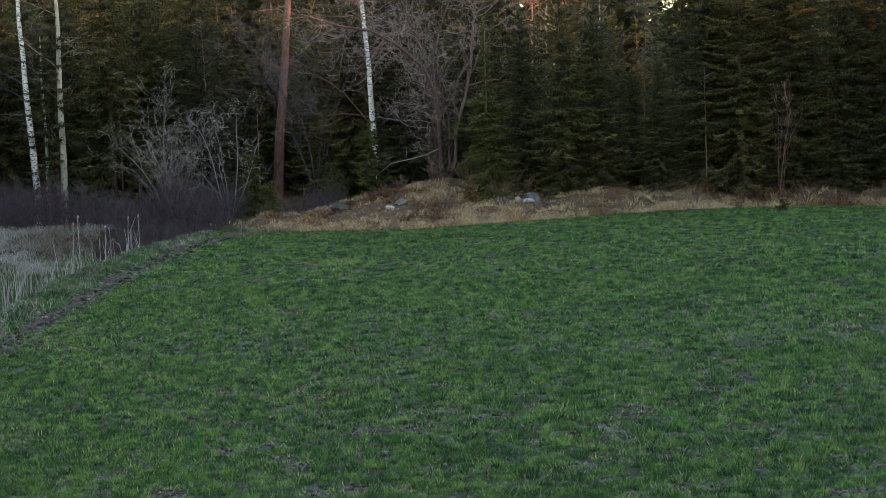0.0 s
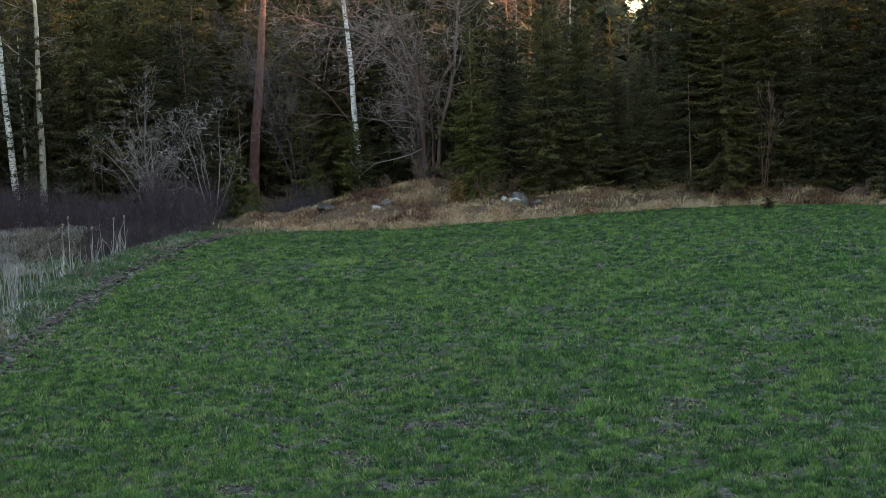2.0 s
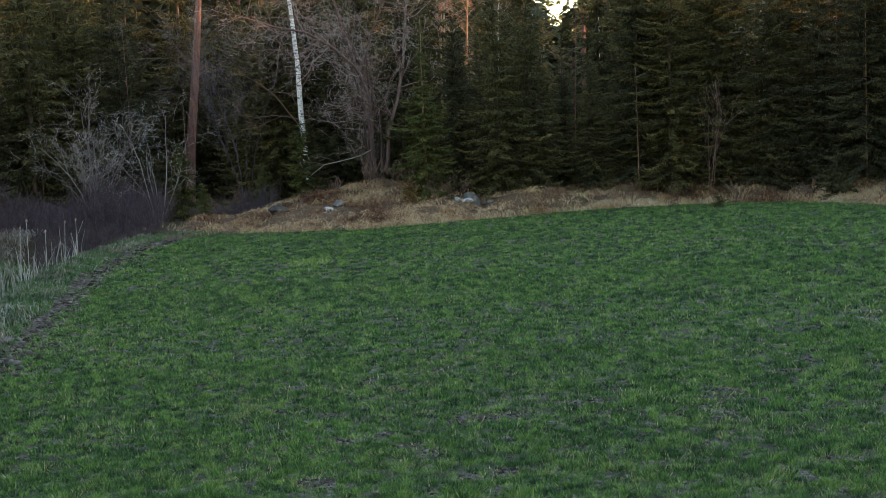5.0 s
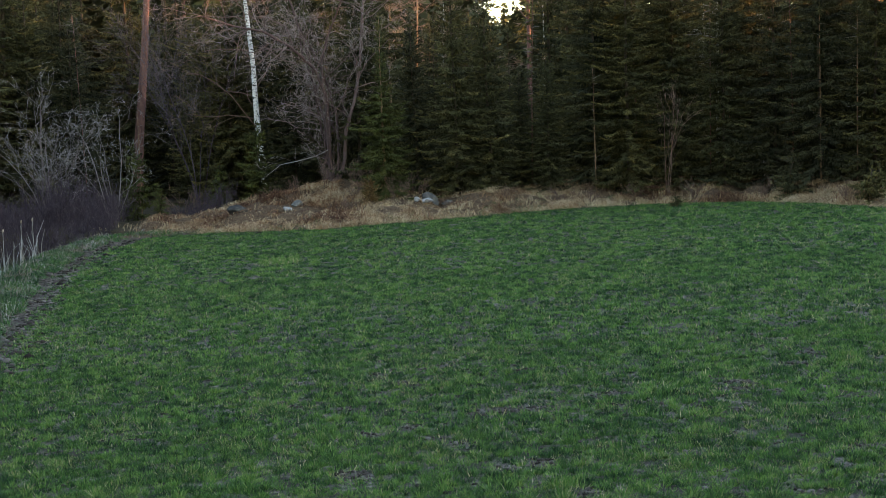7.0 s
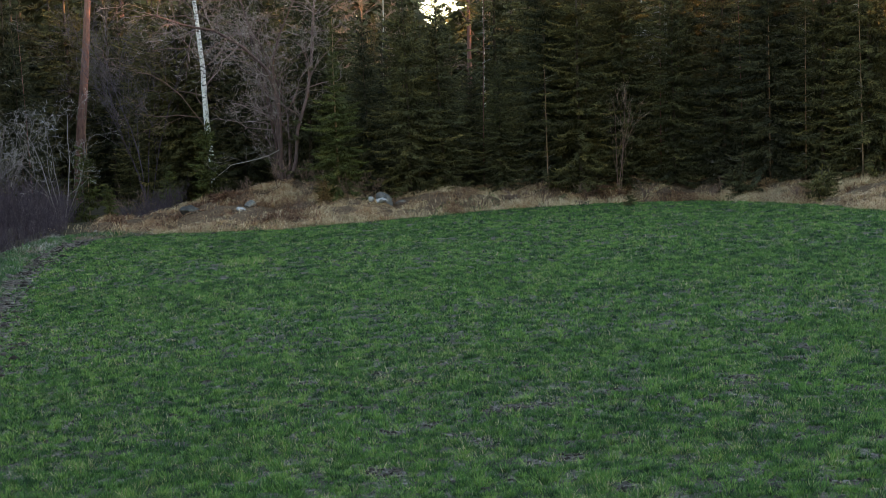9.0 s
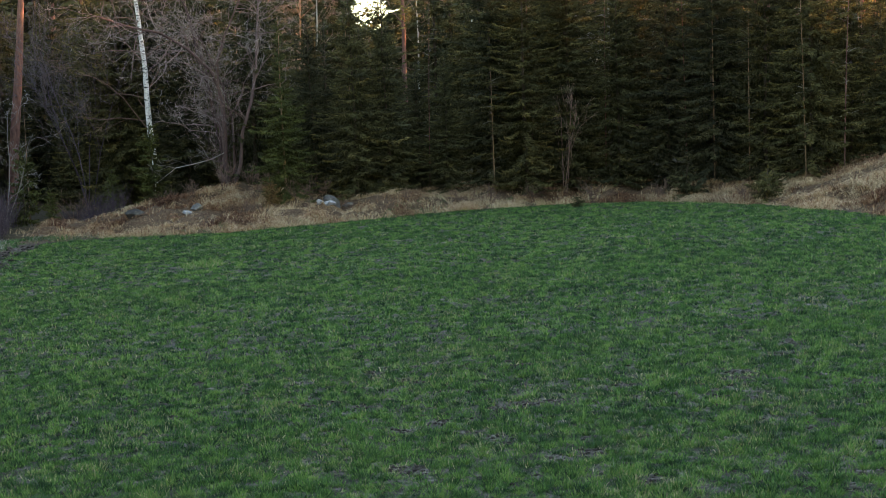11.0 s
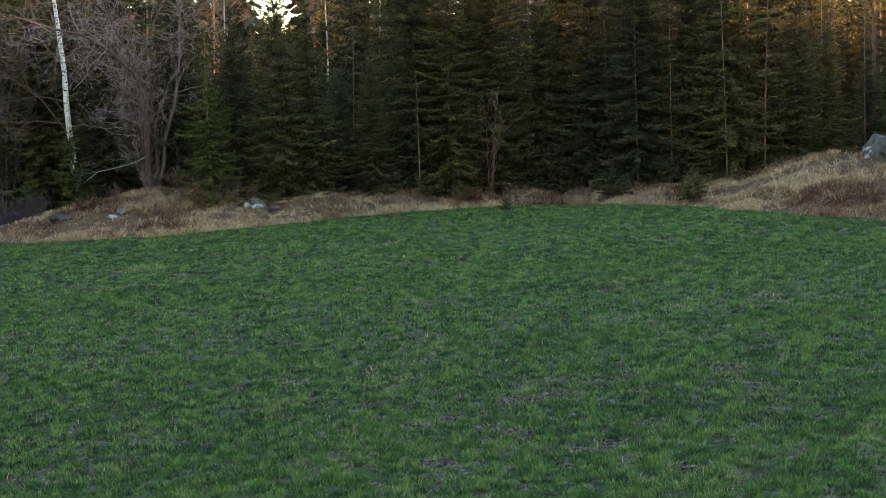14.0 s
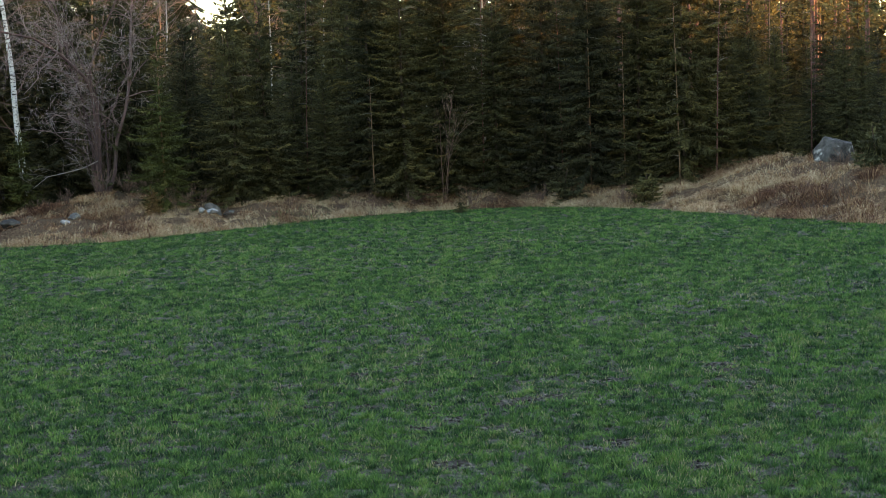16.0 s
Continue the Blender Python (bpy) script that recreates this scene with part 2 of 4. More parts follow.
def field_distance(x, y):
    """Metres outside the field's edge, negative inside it."""
    x, y = np.asarray(x, float), np.asarray(y, float)
    best = np.full(x.shape, 1e9)
    inside = np.zeros(x.shape, bool)
    for (x0, y0), (x1, y1) in zip(EDGE, EDGE[1:] + EDGE[:1]):
        dx, dy = x1 - x0, y1 - y0
        s = np.clip(((x - x0) * dx + (y - y0) * dy) / (dx * dx + dy * dy), 0, 1)
        best = np.minimum(best, np.hypot(x - x0 - s * dx, y - y0 - s * dy))
        cross = (y0 > y) != (y1 > y)
        inside ^= cross & (x < x0 + (y - y0) * dx / (dy if dy else 1e-9))
    return np.where(inside, -best, best)


def leftness(x, y):
    return smooth(-5.0, -7.0, x) * (1 - smooth(50.5, 55.0, y))


def ground_z(x, y, d=None):
    x, y = np.asarray(x, float), np.asarray(y, float)
    d = field_distance(x, y) if d is None else d
    near = np.exp(-((x / 200) ** 2 + (y / 200) ** 2))
    z = (0.1 + 0.008 * (np.clip(y, -40, 54) - 20) + 0.018 * np.clip(x, -14, 26)) * near
    left = leftness(x, y)
    wob = vnoise(x, y, 3.1, 3) - 0.5
    bank = (0.12 + 0.42 * smooth(-8.5, -2.5, x)) * smooth(0.0, 3.4, d) * (1 + 0.5 * wob) + 0.58 * smooth(0.3, 1.5, d) * (1 - smooth(7, 10, d)) * (vnoise(x, y, 1.0, 5) - 0.52) + 0.26 * smooth(0.3, 1.2, d) * (1 - smooth(7, 10, d)) * (vnoise(x, y, 0.45, 7) - 0.5)
    bank += 0.98 * np.exp(-(((x + 1.5) / 2.9) ** 2 + ((y - 57.6) / 2.6) ** 2)) + 0.10 * np.exp(-(((x - 6.5) / 2.5) ** 2 + ((y - 55.0) / 1.6) ** 2))
    hill = smooth(18.5, 24.0, x) * smooth(0.5, 6.0, d) * (1 - smooth(50, 58, y))
    bank += 0.84 * hill
    ditch = 0.10 * smooth(0.2, 0.7, d) - 0.06 * smooth(-1.1, -0.5, d) * (1 - smooth(-0.1, 0.3, d)) - 1.25 * smooth(0.9, 2.8, d) + 0.6 * smooth(9.0, 13.0, d) * smooth(44, 54, y)
    z = z + left * ditch + (1 - left) * bank * near
    z = z + 0.05 * (vnoise(x, y, 1.7, 8) - 0.5) * smooth(-30, -2, -np.abs(y - 30)) + 0.12 * (vnoise(x, y, 6.0, 9) - 0.5) * smooth(0, 3, d) * near
    return z


def build_ground():
    xs = np.concatenate([[-3500, -1500, -700, -350, -180, -100, -65, -48], np.arange(-36, 42.1, 0.4), [46, 55, 75, 110, 180, 350, 700, 1500, 3500]])
    ys = np.concatenate([[-3500, -1500, -700, -300, -120, -50, -20, -8, 0, 4], np.arange(7, 72.1, 0.4), [76, 84, 95, 115, 150, 220, 350, 700, 1500, 3500]])
    gx, gy = np.meshgrid(xs, ys, indexing="ij")
    d = field_distance(gx, gy)
    gz = ground_z(gx, gy, d)
    m, k = gx.shape
    i, j = np.meshgrid(np.arange(m - 1), np.arange(k - 1), indexing="ij")
    p = i * k + j
    faces = np.stack([p, p + k, p + k + 1, p + 1], -1).reshape(-1, 4)
    me = mesh_of("ground", np.stack([gx, gy, gz], -1).reshape(-1, 3), faces, M_GROUND, None, True)
    left = leftness(gx, gy)
    soil = left * smooth(-1.0, -0.4, d + 0.9 * (vnoise(gx, gy, 1.1, 4) - 0.5)) * (1 - smooth(0.0, 0.4, d + 0.3 * (vnoise(gx, gy, 0.8, 6) - 0.5)))
    litter = smooth(-0.1, 0.4, d) * (1 - soil)
    wood = (1 - left) * smooth(6.0, 9.0, d) * (1 - smooth(17.5, 20.5, gx) * (1 - smooth(47, 50, gy)) * (1 - smooth(26, 28, gx)))
    wood = np.maximum(wood, 0.9 * left * smooth(1.6, 3.0, d))
    wood = np.maximum(wood, 0.95 * smooth(-8.6, -10.2, gx) * smooth(0.9, 2.0, d))
    at = me.attributes.new("zone", "FLOAT_COLOR", "POINT")
    at.data.foreach_set("color", np.stack([soil, litter, wood, np.ones_like(soil)], -1).astype(np.float32).ravel())
    return tagged(new("ground", me), "gently rising field soil with a littered bank and dark forest floor", "ground", kind="structure")


build_ground()

# ---- grass of the field ----
PATCHES = [(3.04, 15.5, 0.62, 0.20), (2.55, 15.35, 0.30, 0.14), (7.47, 17.6, 0.30, 0.25), (6.17, 16.0, 0.28, 0.18), (3.08, 12.45, 0.22, 0.22), (0.92, 12.55, 0.26, 0.20), (6.75, 12.3, 0.35, 0.16), (1.9, 14.0, 0.25, 0.12), (3.19, 12.59, 0.12, 0.14), (2.61, 12.32, 0.17, 0.18), (0.96, 12.38, 0.22, 0.22), (1.07, 14.44, 0.27, 0.14), (2.11, 13.59, 0.12, 0.18), (3.37, 11.13, 0.17, 0.22), (3.35, 18.29, 0.22, 0.14), (4.52, 16.15, 0.27, 0.18), (6.21, 16.47, 0.12, 0.22), (1.62, 14.73, 0.17, 0.14), (2.16, 13.65, 0.22, 0.18), (-0.06, 18.19, 0.27, 0.22), (6.71, 12.65, 0.12, 0.14), (7.90, 18.45, 0.17, 0.18), (6.39, 16.37, 0.22, 0.22)]


def bareness(x, y):
    """0 where grass stands thick, 1 on bare soil."""
    near = smooth(34, 15, y)
    big = 0.16 * (vnoise(x, y, 1.8, 22) - 0.3)
    b = 0.95 * smooth(0.83, 0.92, vnoise(x, y, 0.34, 21) * 0.9 + big)
    b = np.maximum(b, 0.92 * smooth(0.81, 0.88, vnoise(x, y, 0.17, 23) * 0.92 + big))
    b = np.maximum(b, 0.85 * smooth(0.81, 0.88, vnoise(x, y, 0.10, 24) * 0.92 + big))
    b = b * (0.15 + 0.85 * near)
    for px, py, rx, ry in PATCHES:
        wx, wy = x + 0.16 * (vnoise(x, y, 0.13, 25) - 0.5), y + 0.16 * (vnoise(x, y, 0.13, 26) - 0.5)
        b = np.maximum(b, np.exp(-(((wx - px) / rx) ** 4 + ((wy - py) / ry) ** 4)))
    return b


def blades(x, y, z, height, width, lean, tone, r, bend=False, heading=None):
    """One bent blade of grass at each place, as one or three triangles."""
    n = len(x)
    a = r.uniform(0, 2 * np.pi, n)
    ux, uy = np.cos(a), np.sin(a)
    b = r.uniform(0, 2 * np.pi, n) if heading is None else heading
    lx, ly = np.cos(b) * lean * height, np.sin(b) * lean * height
    base = np.stack([x, y, z - 0.01], -1)
    side = np.stack([ux * width / 2, uy * width / 2, np.zeros(n)], -1)
    tip = base + np.stack([lx, ly, height * np.sqrt(np.clip(1 - lean ** 2 * 0.6, 0.1, 1))], -1)
    if not bend:
        v = np.stack([base - side, base + side, tip], 1)
        f = np.arange(n * 3).reshape(-1, 3)
        return v.reshape(-1, 3), f, np.repeat(tone, 3)
    mid = base + np.stack([lx * 0.3, ly * 0.3, height * 0.62], -1)
    tip = tip + np.stack([lx * 0.5, ly * 0.5, -height * 0.25 * np.clip(lean, 0, 1.2)], -1)
    v = np.stack([base - side, base + side, mid - side * 0.8, mid + side * 0.8, tip], 1)
    o = (np.arange(n) * 5)[:, None]
    f = np.concatenate([o + [0, 1, 3], o + [0, 3, 2], o + [2, 3, 4]], 0)
    return v.reshape(-1, 3), f, np.repeat(tone, 5)


def field_grass(y0, y1, x_left, x_right, per_m2, width, seed, tufts_per_m2, near_walk=True):
    """Young grass in small tufts whose blades fan out, with single blades between them."""
    r = np.random.default_rng(seed)
    area = (x_right - x_left) * (y1 - y0)
    k = int(area * tufts_per_m2)
    cx, cy = r.uniform(x_left, x_right, k), r.uniform(y0, y1, k)
    spread = (0.055 + 0.05 * r.uniform(0, 1, k)) * (75 / tufts_per_m2) ** 0.4
    lush = 0.5 * vnoise(cx, cy, 0.35, 33) + 0.5 * r.uniform(0, 1, k)
    c_tone = 0.19 + 0.20 * vnoise(cx, cy, 0.5, 35) + 0.12 * (vnoise(cx, cy, 3.0, 34) - 0.5) + r.normal(0, 0.31, k)
    sparse = (r.uniform(0, 1, k) < 0.22) & (cy < 27)
    fresh = r.uniform(0, 1, k) < 0.07
    c_tone[fresh], lush[fresh] = r.uniform(0.62, 0.82, fresh.sum()), r.uniform(0.7, 1.1, fresh.sum())
    n = int(area * per_m2)
    i = r.integers(0, k, n)
    u, a = r.uniform(0, 1, n) ** 0.6, r.uniform(0, 2 * np.pi, n)
    loose = r.uniform(0, 1, n) < 0.16
    x, y = cx[i] + np.cos(a) * u * spread[i], cy[i] + np.sin(a) * u * spread[i]
    x[loose], y[loose] = r.uniform(x_left, x_right, loose.sum()), r.uniform(y0, y1, loose.sum())
    # the thick strip beside the walk, or the sparser rest of the field
    seen = (x > np.minimum(6.0 - 0.47 * (y + 2.7), -3.3 - 0.06 * (y + 3)) - 0.6) & (x < np.maximum(6.0 + 0.20 * (y + 2.7), -3.3 + 0.67 * (y + 3)) + 0.6) & (y > 8.6)
    seen = seen if near_walk else ~seen
    d = field_distance(x, y)
    left = leftness(x, y)
    thin = smooth(-0.15, -1.2, d + 0.9 * (vnoise(x, y, 0.9, 30) - 0.5)) * left + (1 - left) * smooth(0.25, -0.1, d)
    bald = bareness(x, y)
    keep = seen & (d < 0.25) & (r.uniform(0, 1, n) < thin * (1 - bald) * np.where(sparse[i] & ~loose, 0.3, 1.0))
    x, y, d, i, u, a, loose = x[keep], y[keep], d[keep], i[keep], u[keep], a[keep], loose[keep]
    bald = bald[keep]
    n = len(x)
    h = (0.034 + 0.100 * lush[i]) * r.uniform(0.6, 1.2, n) * (1 - 0.35 * u)
    h[loose] *= 0.7
    tone = np.clip(c_tone[i] + 0.03 + r.normal(0, 0.19, n), 0, 0.84)
    straw = r.uniform(0, 1, n) < 0.012 + 0.08 * smooth(0.62, 0.8, vnoise(x, y, 0.7, 36)) + 0.25 * (r.uniform(0, 1, k) < 0.03)[i] + 0.22 * smooth(0.1, 0.6, bald)
    tone[straw] = r.uniform(0.85, 1.0, straw.sum())
    tuft = ((x + 2.03) / 0.9) ** 2 + ((y - 38.0) / 1.1) ** 2 < r.uniform(0.0, 1, n) * (r.uniform(0, 1, n) < 0.6)
    tone[tuft] = r.choice([0.62, 0.7, 0.76, 0.82, 0.96], tuft.sum())
    h[tuft] *= 2.0
    lean = 0.1 + 0.95 * u + r.uniform(-0.1, 0.3, n)
    return blades(x, y, ground_z(x, y, d), h, width * r.uniform(0.6, 1.3, n), lean, tone, r, False, a + r.normal(0, 0.6, n))


for y0, y1, xl, xr, dens, w, seed, tufts in ((8.6, 14.5, -5.2, 10.0, 7000, 0.0120, 1, 105), (14.5, 21.0, -6.2, 12.5, 4500, 0.0155, 2, 90), (21.0, 33.0, -8.2, 20.0, 1950, 0.0235, 3, 55), (33.0, 54.0, -10, 21.0, 880, 0.035, 4, 28), (-35.0, 50.0, -6, 30.0, 120, 0.15, 5, 22)):
    v, f, t = field_grass(y0, y1, xl, xr, dens, w, seed, tufts, seed < 5)
    tagged(new("field_grass", mesh_of("field_grass", v, f, M_GRASS, t)), "short green young grass thin over grey soil", "grass", kind="stuff")


# ---- dry grass of the bank and verge ----
# trodden spots round the stones: centre and half widths
CLEAR = [(2.6, 53.6, 0.8, 1.1), (3.56, 54.4, 0.45, 0.7), (-2.85, 53.9, 0.6, 0.8), (-5.08, 53.3, 0.7, 0.8), (25.6, 44.0, 1.0, 1.1)]


def dry_grass(count, seed, box, dmin, dmax, height, width, tones, clump_scale, side, name, label, mat=None, ragged=0.5, tussock=0.0):
    r = np.random.default_rng(seed)
    x, y = r.uniform(box[0], box[1], count), r.uniform(box[2], box[3], count)
    u, a = r.uniform(0, 1, count) ** 0.6, r.uniform(0, 2 * np.pi, count)
    if tussock:
        # blades gather in tussocks and hang outwards from each
        k = count // 90
        i = r.integers(0, k, count)
        size = tussock * r.uniform(0.5, 1.3, k)
        x, y = x[:k][i] + np.cos(a) * u * size[i], y[:k][i] + np.sin(a) * u * size[i]
        own = r.normal(0, 0.26, k)[i]
    d = field_distance(x, y)
    left = leftness(x, y)
    w = left if side == "left" else 1 - left if side == "bank" else np.ones(count)
    c = smooth(ragged - 0.22, ragged + 0.18, 0.65 * vnoise(x, y, clump_scale, seed + 40) + 0.35 * vnoise(x, y, clump_scale * 4, seed + 41))
    keep = (d > dmin + 0.3 * (vnoise(x, y, 0.6, 44) - 0.5)) & (d < dmax) & (r.uniform(0, 1, count) < w * (0.08 + 0.92 * c))
    x, y, d, u, a = x[keep], y[keep], d[keep], u[keep], a[keep]
    n = len(x)
    h = height * (0.35 + 0.9 * vnoise(x, y, clump_scale, seed + 40)) * r.uniform(0.5, 1.3, n)
    tone = np.clip(tones[0] + tones[1] * vnoise(x, y, clump_scale * 2.5, seed + 42) + r.normal(0, 0.22, n), 0, 1)
    if tussock:
        tone = np.clip(tone + own[keep], 0, 1)
        h = h * (1.25 - 0.6 * u)
    for px, py, rx, ry in CLEAR:
        h = h * (1 - 0.75 * np.exp(-(((x - px) / rx) ** 4 + ((y - py) / ry) ** 4)))
    # each clump is swept one way
    sweep = 12.6 * vnoise(x, y, clump_scale * 1.3, seed + 43) + r.normal(0, 0.7, n)
    lean = r.uniform(0.35, 1.9, n)
    if tussock:
        sweep, lean = a + r.normal(0, 0.5, n), 0.25 + 1.3 * u + r.uniform(0, 0.5, n)
    v, f, t = blades(x, y, ground_z(x, y, d), h, width * r.uniform(0.6, 1.4, n), lean, tone, r, True, sweep)
    return tagged(new(name, mesh_of(name, v, f, mat or M_DRY, t)), label, "dry grass", kind="stuff")


dry_grass(235000, 11, (-8.9, 22, 48, 63), -0.05, 7.5, 0.31, 0.017, (-0.09, 1.1), 0.9, "bank", "dry_grass", "matted straw-brown dead grass on the bank", None, 0.50, 0.40)
dry_grass(190000, 12, (16.5, 29, 30, 51), -0.05, 8.5, 0.33, 0.017, (-0.10, 1.1), 1.0, "bank", "dry_grass", "matted straw-brown dead grass on the knoll", None, 0.50, 0.42)
dry_grass(30000, 19, (-25, -15.3, 49, 56), 2.0, 16, 0.38, 0.018, (-0.10, 0.80), 0.5, "all", "marsh_grass", "pale brown dead grass tussocks beyond the ditch", M_REED, 0.40)
dry_grass(34000, 20, (16.5, 29, 30, 51), 0.2, 8.0, 0.26, 0.013, (0.7, 0.5), 0.9, "bank", "dry_grass", "pale straw tussocks on the knoll", None, 0.72)
dry_grass(44000, 21, (-11, 22, 48, 60), 0.4, 5.0, 0.32, 0.016, (0.7, 0.5), 0.8, "bank", "dry_grass", "pale straw tussocks on the bank", None, 0.72)
dry_grass(40000, 13, (-9.6, 22, 48, 57), -0.15, 0.7, 0.42, 0.013, (0.5, 0.5), 0.4, "bank", "dry_grass", "pale upright dead grass along the field edge")
dry_grass(19000, 14, (-12, -5, 18, 52), 0.10, 1.9, 0.26, 0.012, (-0.02, 0.6), 0.4, "left", "dry_grass", "pale frosted grass on the ditch verge", M_REED, 0.4)
dry_grass(5000, 15, (-24, -7, 22, 50), 1.9, 13, 0.50, 0.016, (-0.35, 1.0), 0.7, "left", "marsh_grass", "brown and grey dead grass in the marshy ditch", None, 0.52)
dry_grass(150000, 16, (-12, -5, 18, 52), 0.05, 2.2, 0.18, 0.014, (0.0, 0.5), 0.35, "left", "verge_grass", "short green grass on the ditch verge", M_GRASS, 0.45)
dry_grass(90000, 17, (-22, -8, 24, 52), 1.5, 9, 0.42, 0.020, (0.06, 0.45), 0.9, "left", "marsh_grass", "dull green sedge in the marshy ditch", M_GRASS, 0.48)
dry_grass(30000, 18, (-10, 20, 48.5, 56), -0.1, 1.6, 0.14, 0.014, (0.3, 0.5), 0.8, "bank", "verge_grass", "fresh green grass creeping into the bank", M_GRASS, 0.6)


# ---- reeds and cattails in the ditch ----
def reed_bed():
    r = np.random.default_rng(5)
    tb = Tubes()
    n = 0
    while n < 560:
        x, y = r.uniform(-16, -7.5), r.uniform(24, 46)
        d = float(field_distance(np.array([x]), np.array([y]))[0])
        if not 1.5 < d < 7 or r.uniform() > vnoise(x, y, 1.2, 60) * 1.1 - 0.05:
            continue
        z = float(ground_z(x, y))
        h = r.uniform(0.5, 1.25) * r.uniform(0.8, 1.5)
        a, l = r.uniform(0, 6.28), r.uniform(0.02, 0.35)
        p = [(x, y, z - 0.05), (x + math.cos(a) * l * 0.4, y + math.sin(a) * l * 0.4, z + h * 0.6), (x + math.cos(a) * l * 1.2, y + math.sin(a) * l * 1.2, z + h)]
        if r.uniform() < 0.2:
            p.append((p[2][0] + math.cos(a) * 0.3, p[2][1] + math.sin(a) * 0.3, p[2][2] - 0.25))
        tb.add(p, [0.010, 0.008] + [0.004] * (len(p) - 2), 3, r.uniform(0.3, 1.0))
        n += 1
    tagged(new("dead_reeds", tb.mesh("dead_reeds", M_REED, False)), "pale broken dead reed stalks in the marshy ditch", "reeds", kind="stuff")


reed_bed()


def cattail(x, y, h, lean, seed):
    r = np.random.default_rng(seed)
    z = float(ground_z(x, y))
    root = tagged(new("cattail"), "dry cattail stalk with a fluffy pale seed head", "cattail", "cattails in the ditch")
    root.location = (x, y, z)
    tb = Tubes()
    a = r.uniform(0, 6.28)
    tip = np.array([math.cos(a) * lean, math.sin(a) * lean, h])
    tb.add([(0, 0, -0.05), tip * (0.4, 0.4, 0.5), tip], [0.014, 0.012, 0.008], 5, r.uniform(0.4, 0.9))
    part("stalk", tb.mesh("stalk", M_REED), root)
    hd = Tubes()
    s = np.linspace(0, 1, 7)
    hd.add(tip + np.outer(s - 0.35, (0.02, 0, 0.13)), 0.032 * np.sin(np.pi * (0.08 + 0.86 * s)) * r.uniform(0.6, 1.3, 7) + 0.006, 8, r.uniform(0.2, 0.8))
    part("seed_head", hd.mesh("seed_head", M_CATTAIL), root)
    lf = Tubes()
    for _ in range(2):
        b = r.uniform(0, 6.28)
        hh = h * r.uniform(0.4, 0.8)
        lf.add([(0, 0, 0), (math.cos(b) * 0.06, math.sin(b) * 0.06, hh * 0.6), (math.cos(b) * 0.3, math.sin(b) * 0.3, hh)], [0.015, 0.013, 0.003], 3, 0.7)
    part("leaf", lf.mesh("leaf", M_REED, False), root)


for k, (x, y, top) in enumerate([(-11.84, 42.5, 1.50), (-12.35, 43.2, 1.22), (-12.84, 50.0, 0.98), (-12.30, 49.9, 1.06), (-12.75, 47.4, 0.82)]):
    cattail(x, y, top - float(ground_z(x, y)), 0.05 + 0.03 * (k % 3), 100 + k)


# ---- stones ----
def stone(x, y, size, mat, seed, label, sink=0.3, turn=0.0, name="stone", up=0.0):
    bm = bmesh.new()
    bmesh.ops.create_icosphere(bm, subdivisions=4, radius=1.0)
    off = Vector((seed * 3.7, seed * 1.9, seed * 5.3))
    r = np.random.default_rng(seed)
    low, high = (0.74, 0.92) if name == "boulder" else (0.42, 0.74)
    cuts = [(Vector(r.normal(0, 1, 3)).normalized(), r.uniform(low, high)) for _ in range(11)]
    if name == "boulder":
        # split flat on top and steep on its sides
        cuts += [(Vector(n3).normalized(), dist) for n3, dist in (((0.1, -0.35, 1), 0.62), ((-0.35, -1, 0.15), 0.66), ((0.8, -0.8, 0.1), 0.70), ((-1, 0.1, 0.3), 0.70), ((1, 0.3, 0.15), 0.76))]
    for v in bm.verts:
        for nrm, dist in cuts:
            over = v.co.dot(nrm) - dist
            if over > 0:
                v.co -= nrm * over * 0.97
        v.co *= 1 + 0.10 * noise.noise(v.co * 2.1 + off) + 0.05 * noise.noise(v.co * 6 + off) + 0.02 * noise.noise(v.co * 15 + off)
        v.co = Vector((v.co.x * size[0], v.co.y * size[1], v.co.z * size[2]))
    for f in bm.faces:
        f.smooth = True
    for e in bm.edges:
        e.smooth = e.calc_face_angle(0.0) < radians(16)
    me = bpy.data.meshes.new(name)
    bm.to_mesh(me)
    bm.free()
    me.materials.append(mat)
    ob = new(name, me)
    ob.matrix_world = pose(x, y, float(ground_z(x, y)) + size[2] * (1 - 2 * sink) + up, 0, 0, turn)
    return tagged(ob, label, "stone")


stone(2.84, 54.7, (0.42, 0.30, 0.50), M_STONE, 3, "grey angular field stone leaning on the bank", 0.2, 20)
stone(2.62, 53.5, (0.32, 0.22, 0.16), M_STONE_WHITE, 4, "flat whitish field stone in dead grass", 0.15, -15)
stone(2.22, 53.55, (0.18, 0.15, 0.14), M_STONE_WHITE, 5, "small pale field stone in dead grass", 0.2, 40)
stone(3.56, 54.95, (0.32, 0.22, 0.16), M_STONE, 6, "small brown-grey field stone in dead grass", 0.3, 10)
stone(-2.70, 54.45, (0.32, 0.26, 0.24), M_STONE, 7, "grey field stone half sunk in the bank", 0.42, 35)
stone(-3.0, 54.0, (0.24, 0.22, 0.16), M_STONE_WHITE, 14, "small pale field stone half sunk in the bank", 0.3, 5)
stone(-5.08, 53.9, (0.50, 0.4, 0.32), M_STONE_MOSS, 8, "broad dark mossy stone half sunk in the bank", 0.46, 0)
stone(-6.79, 25.05, (0.14, 0.11, 0.10), M_STONE, 9, "small pale stone on bare soil", 0.3, 0)
stone(25.65, 45.0, (0.92, 0.85, 0.74), M_BOULDER, 13, "large grey boulder with lichen on the knoll", 0.30, 15, "boulder")
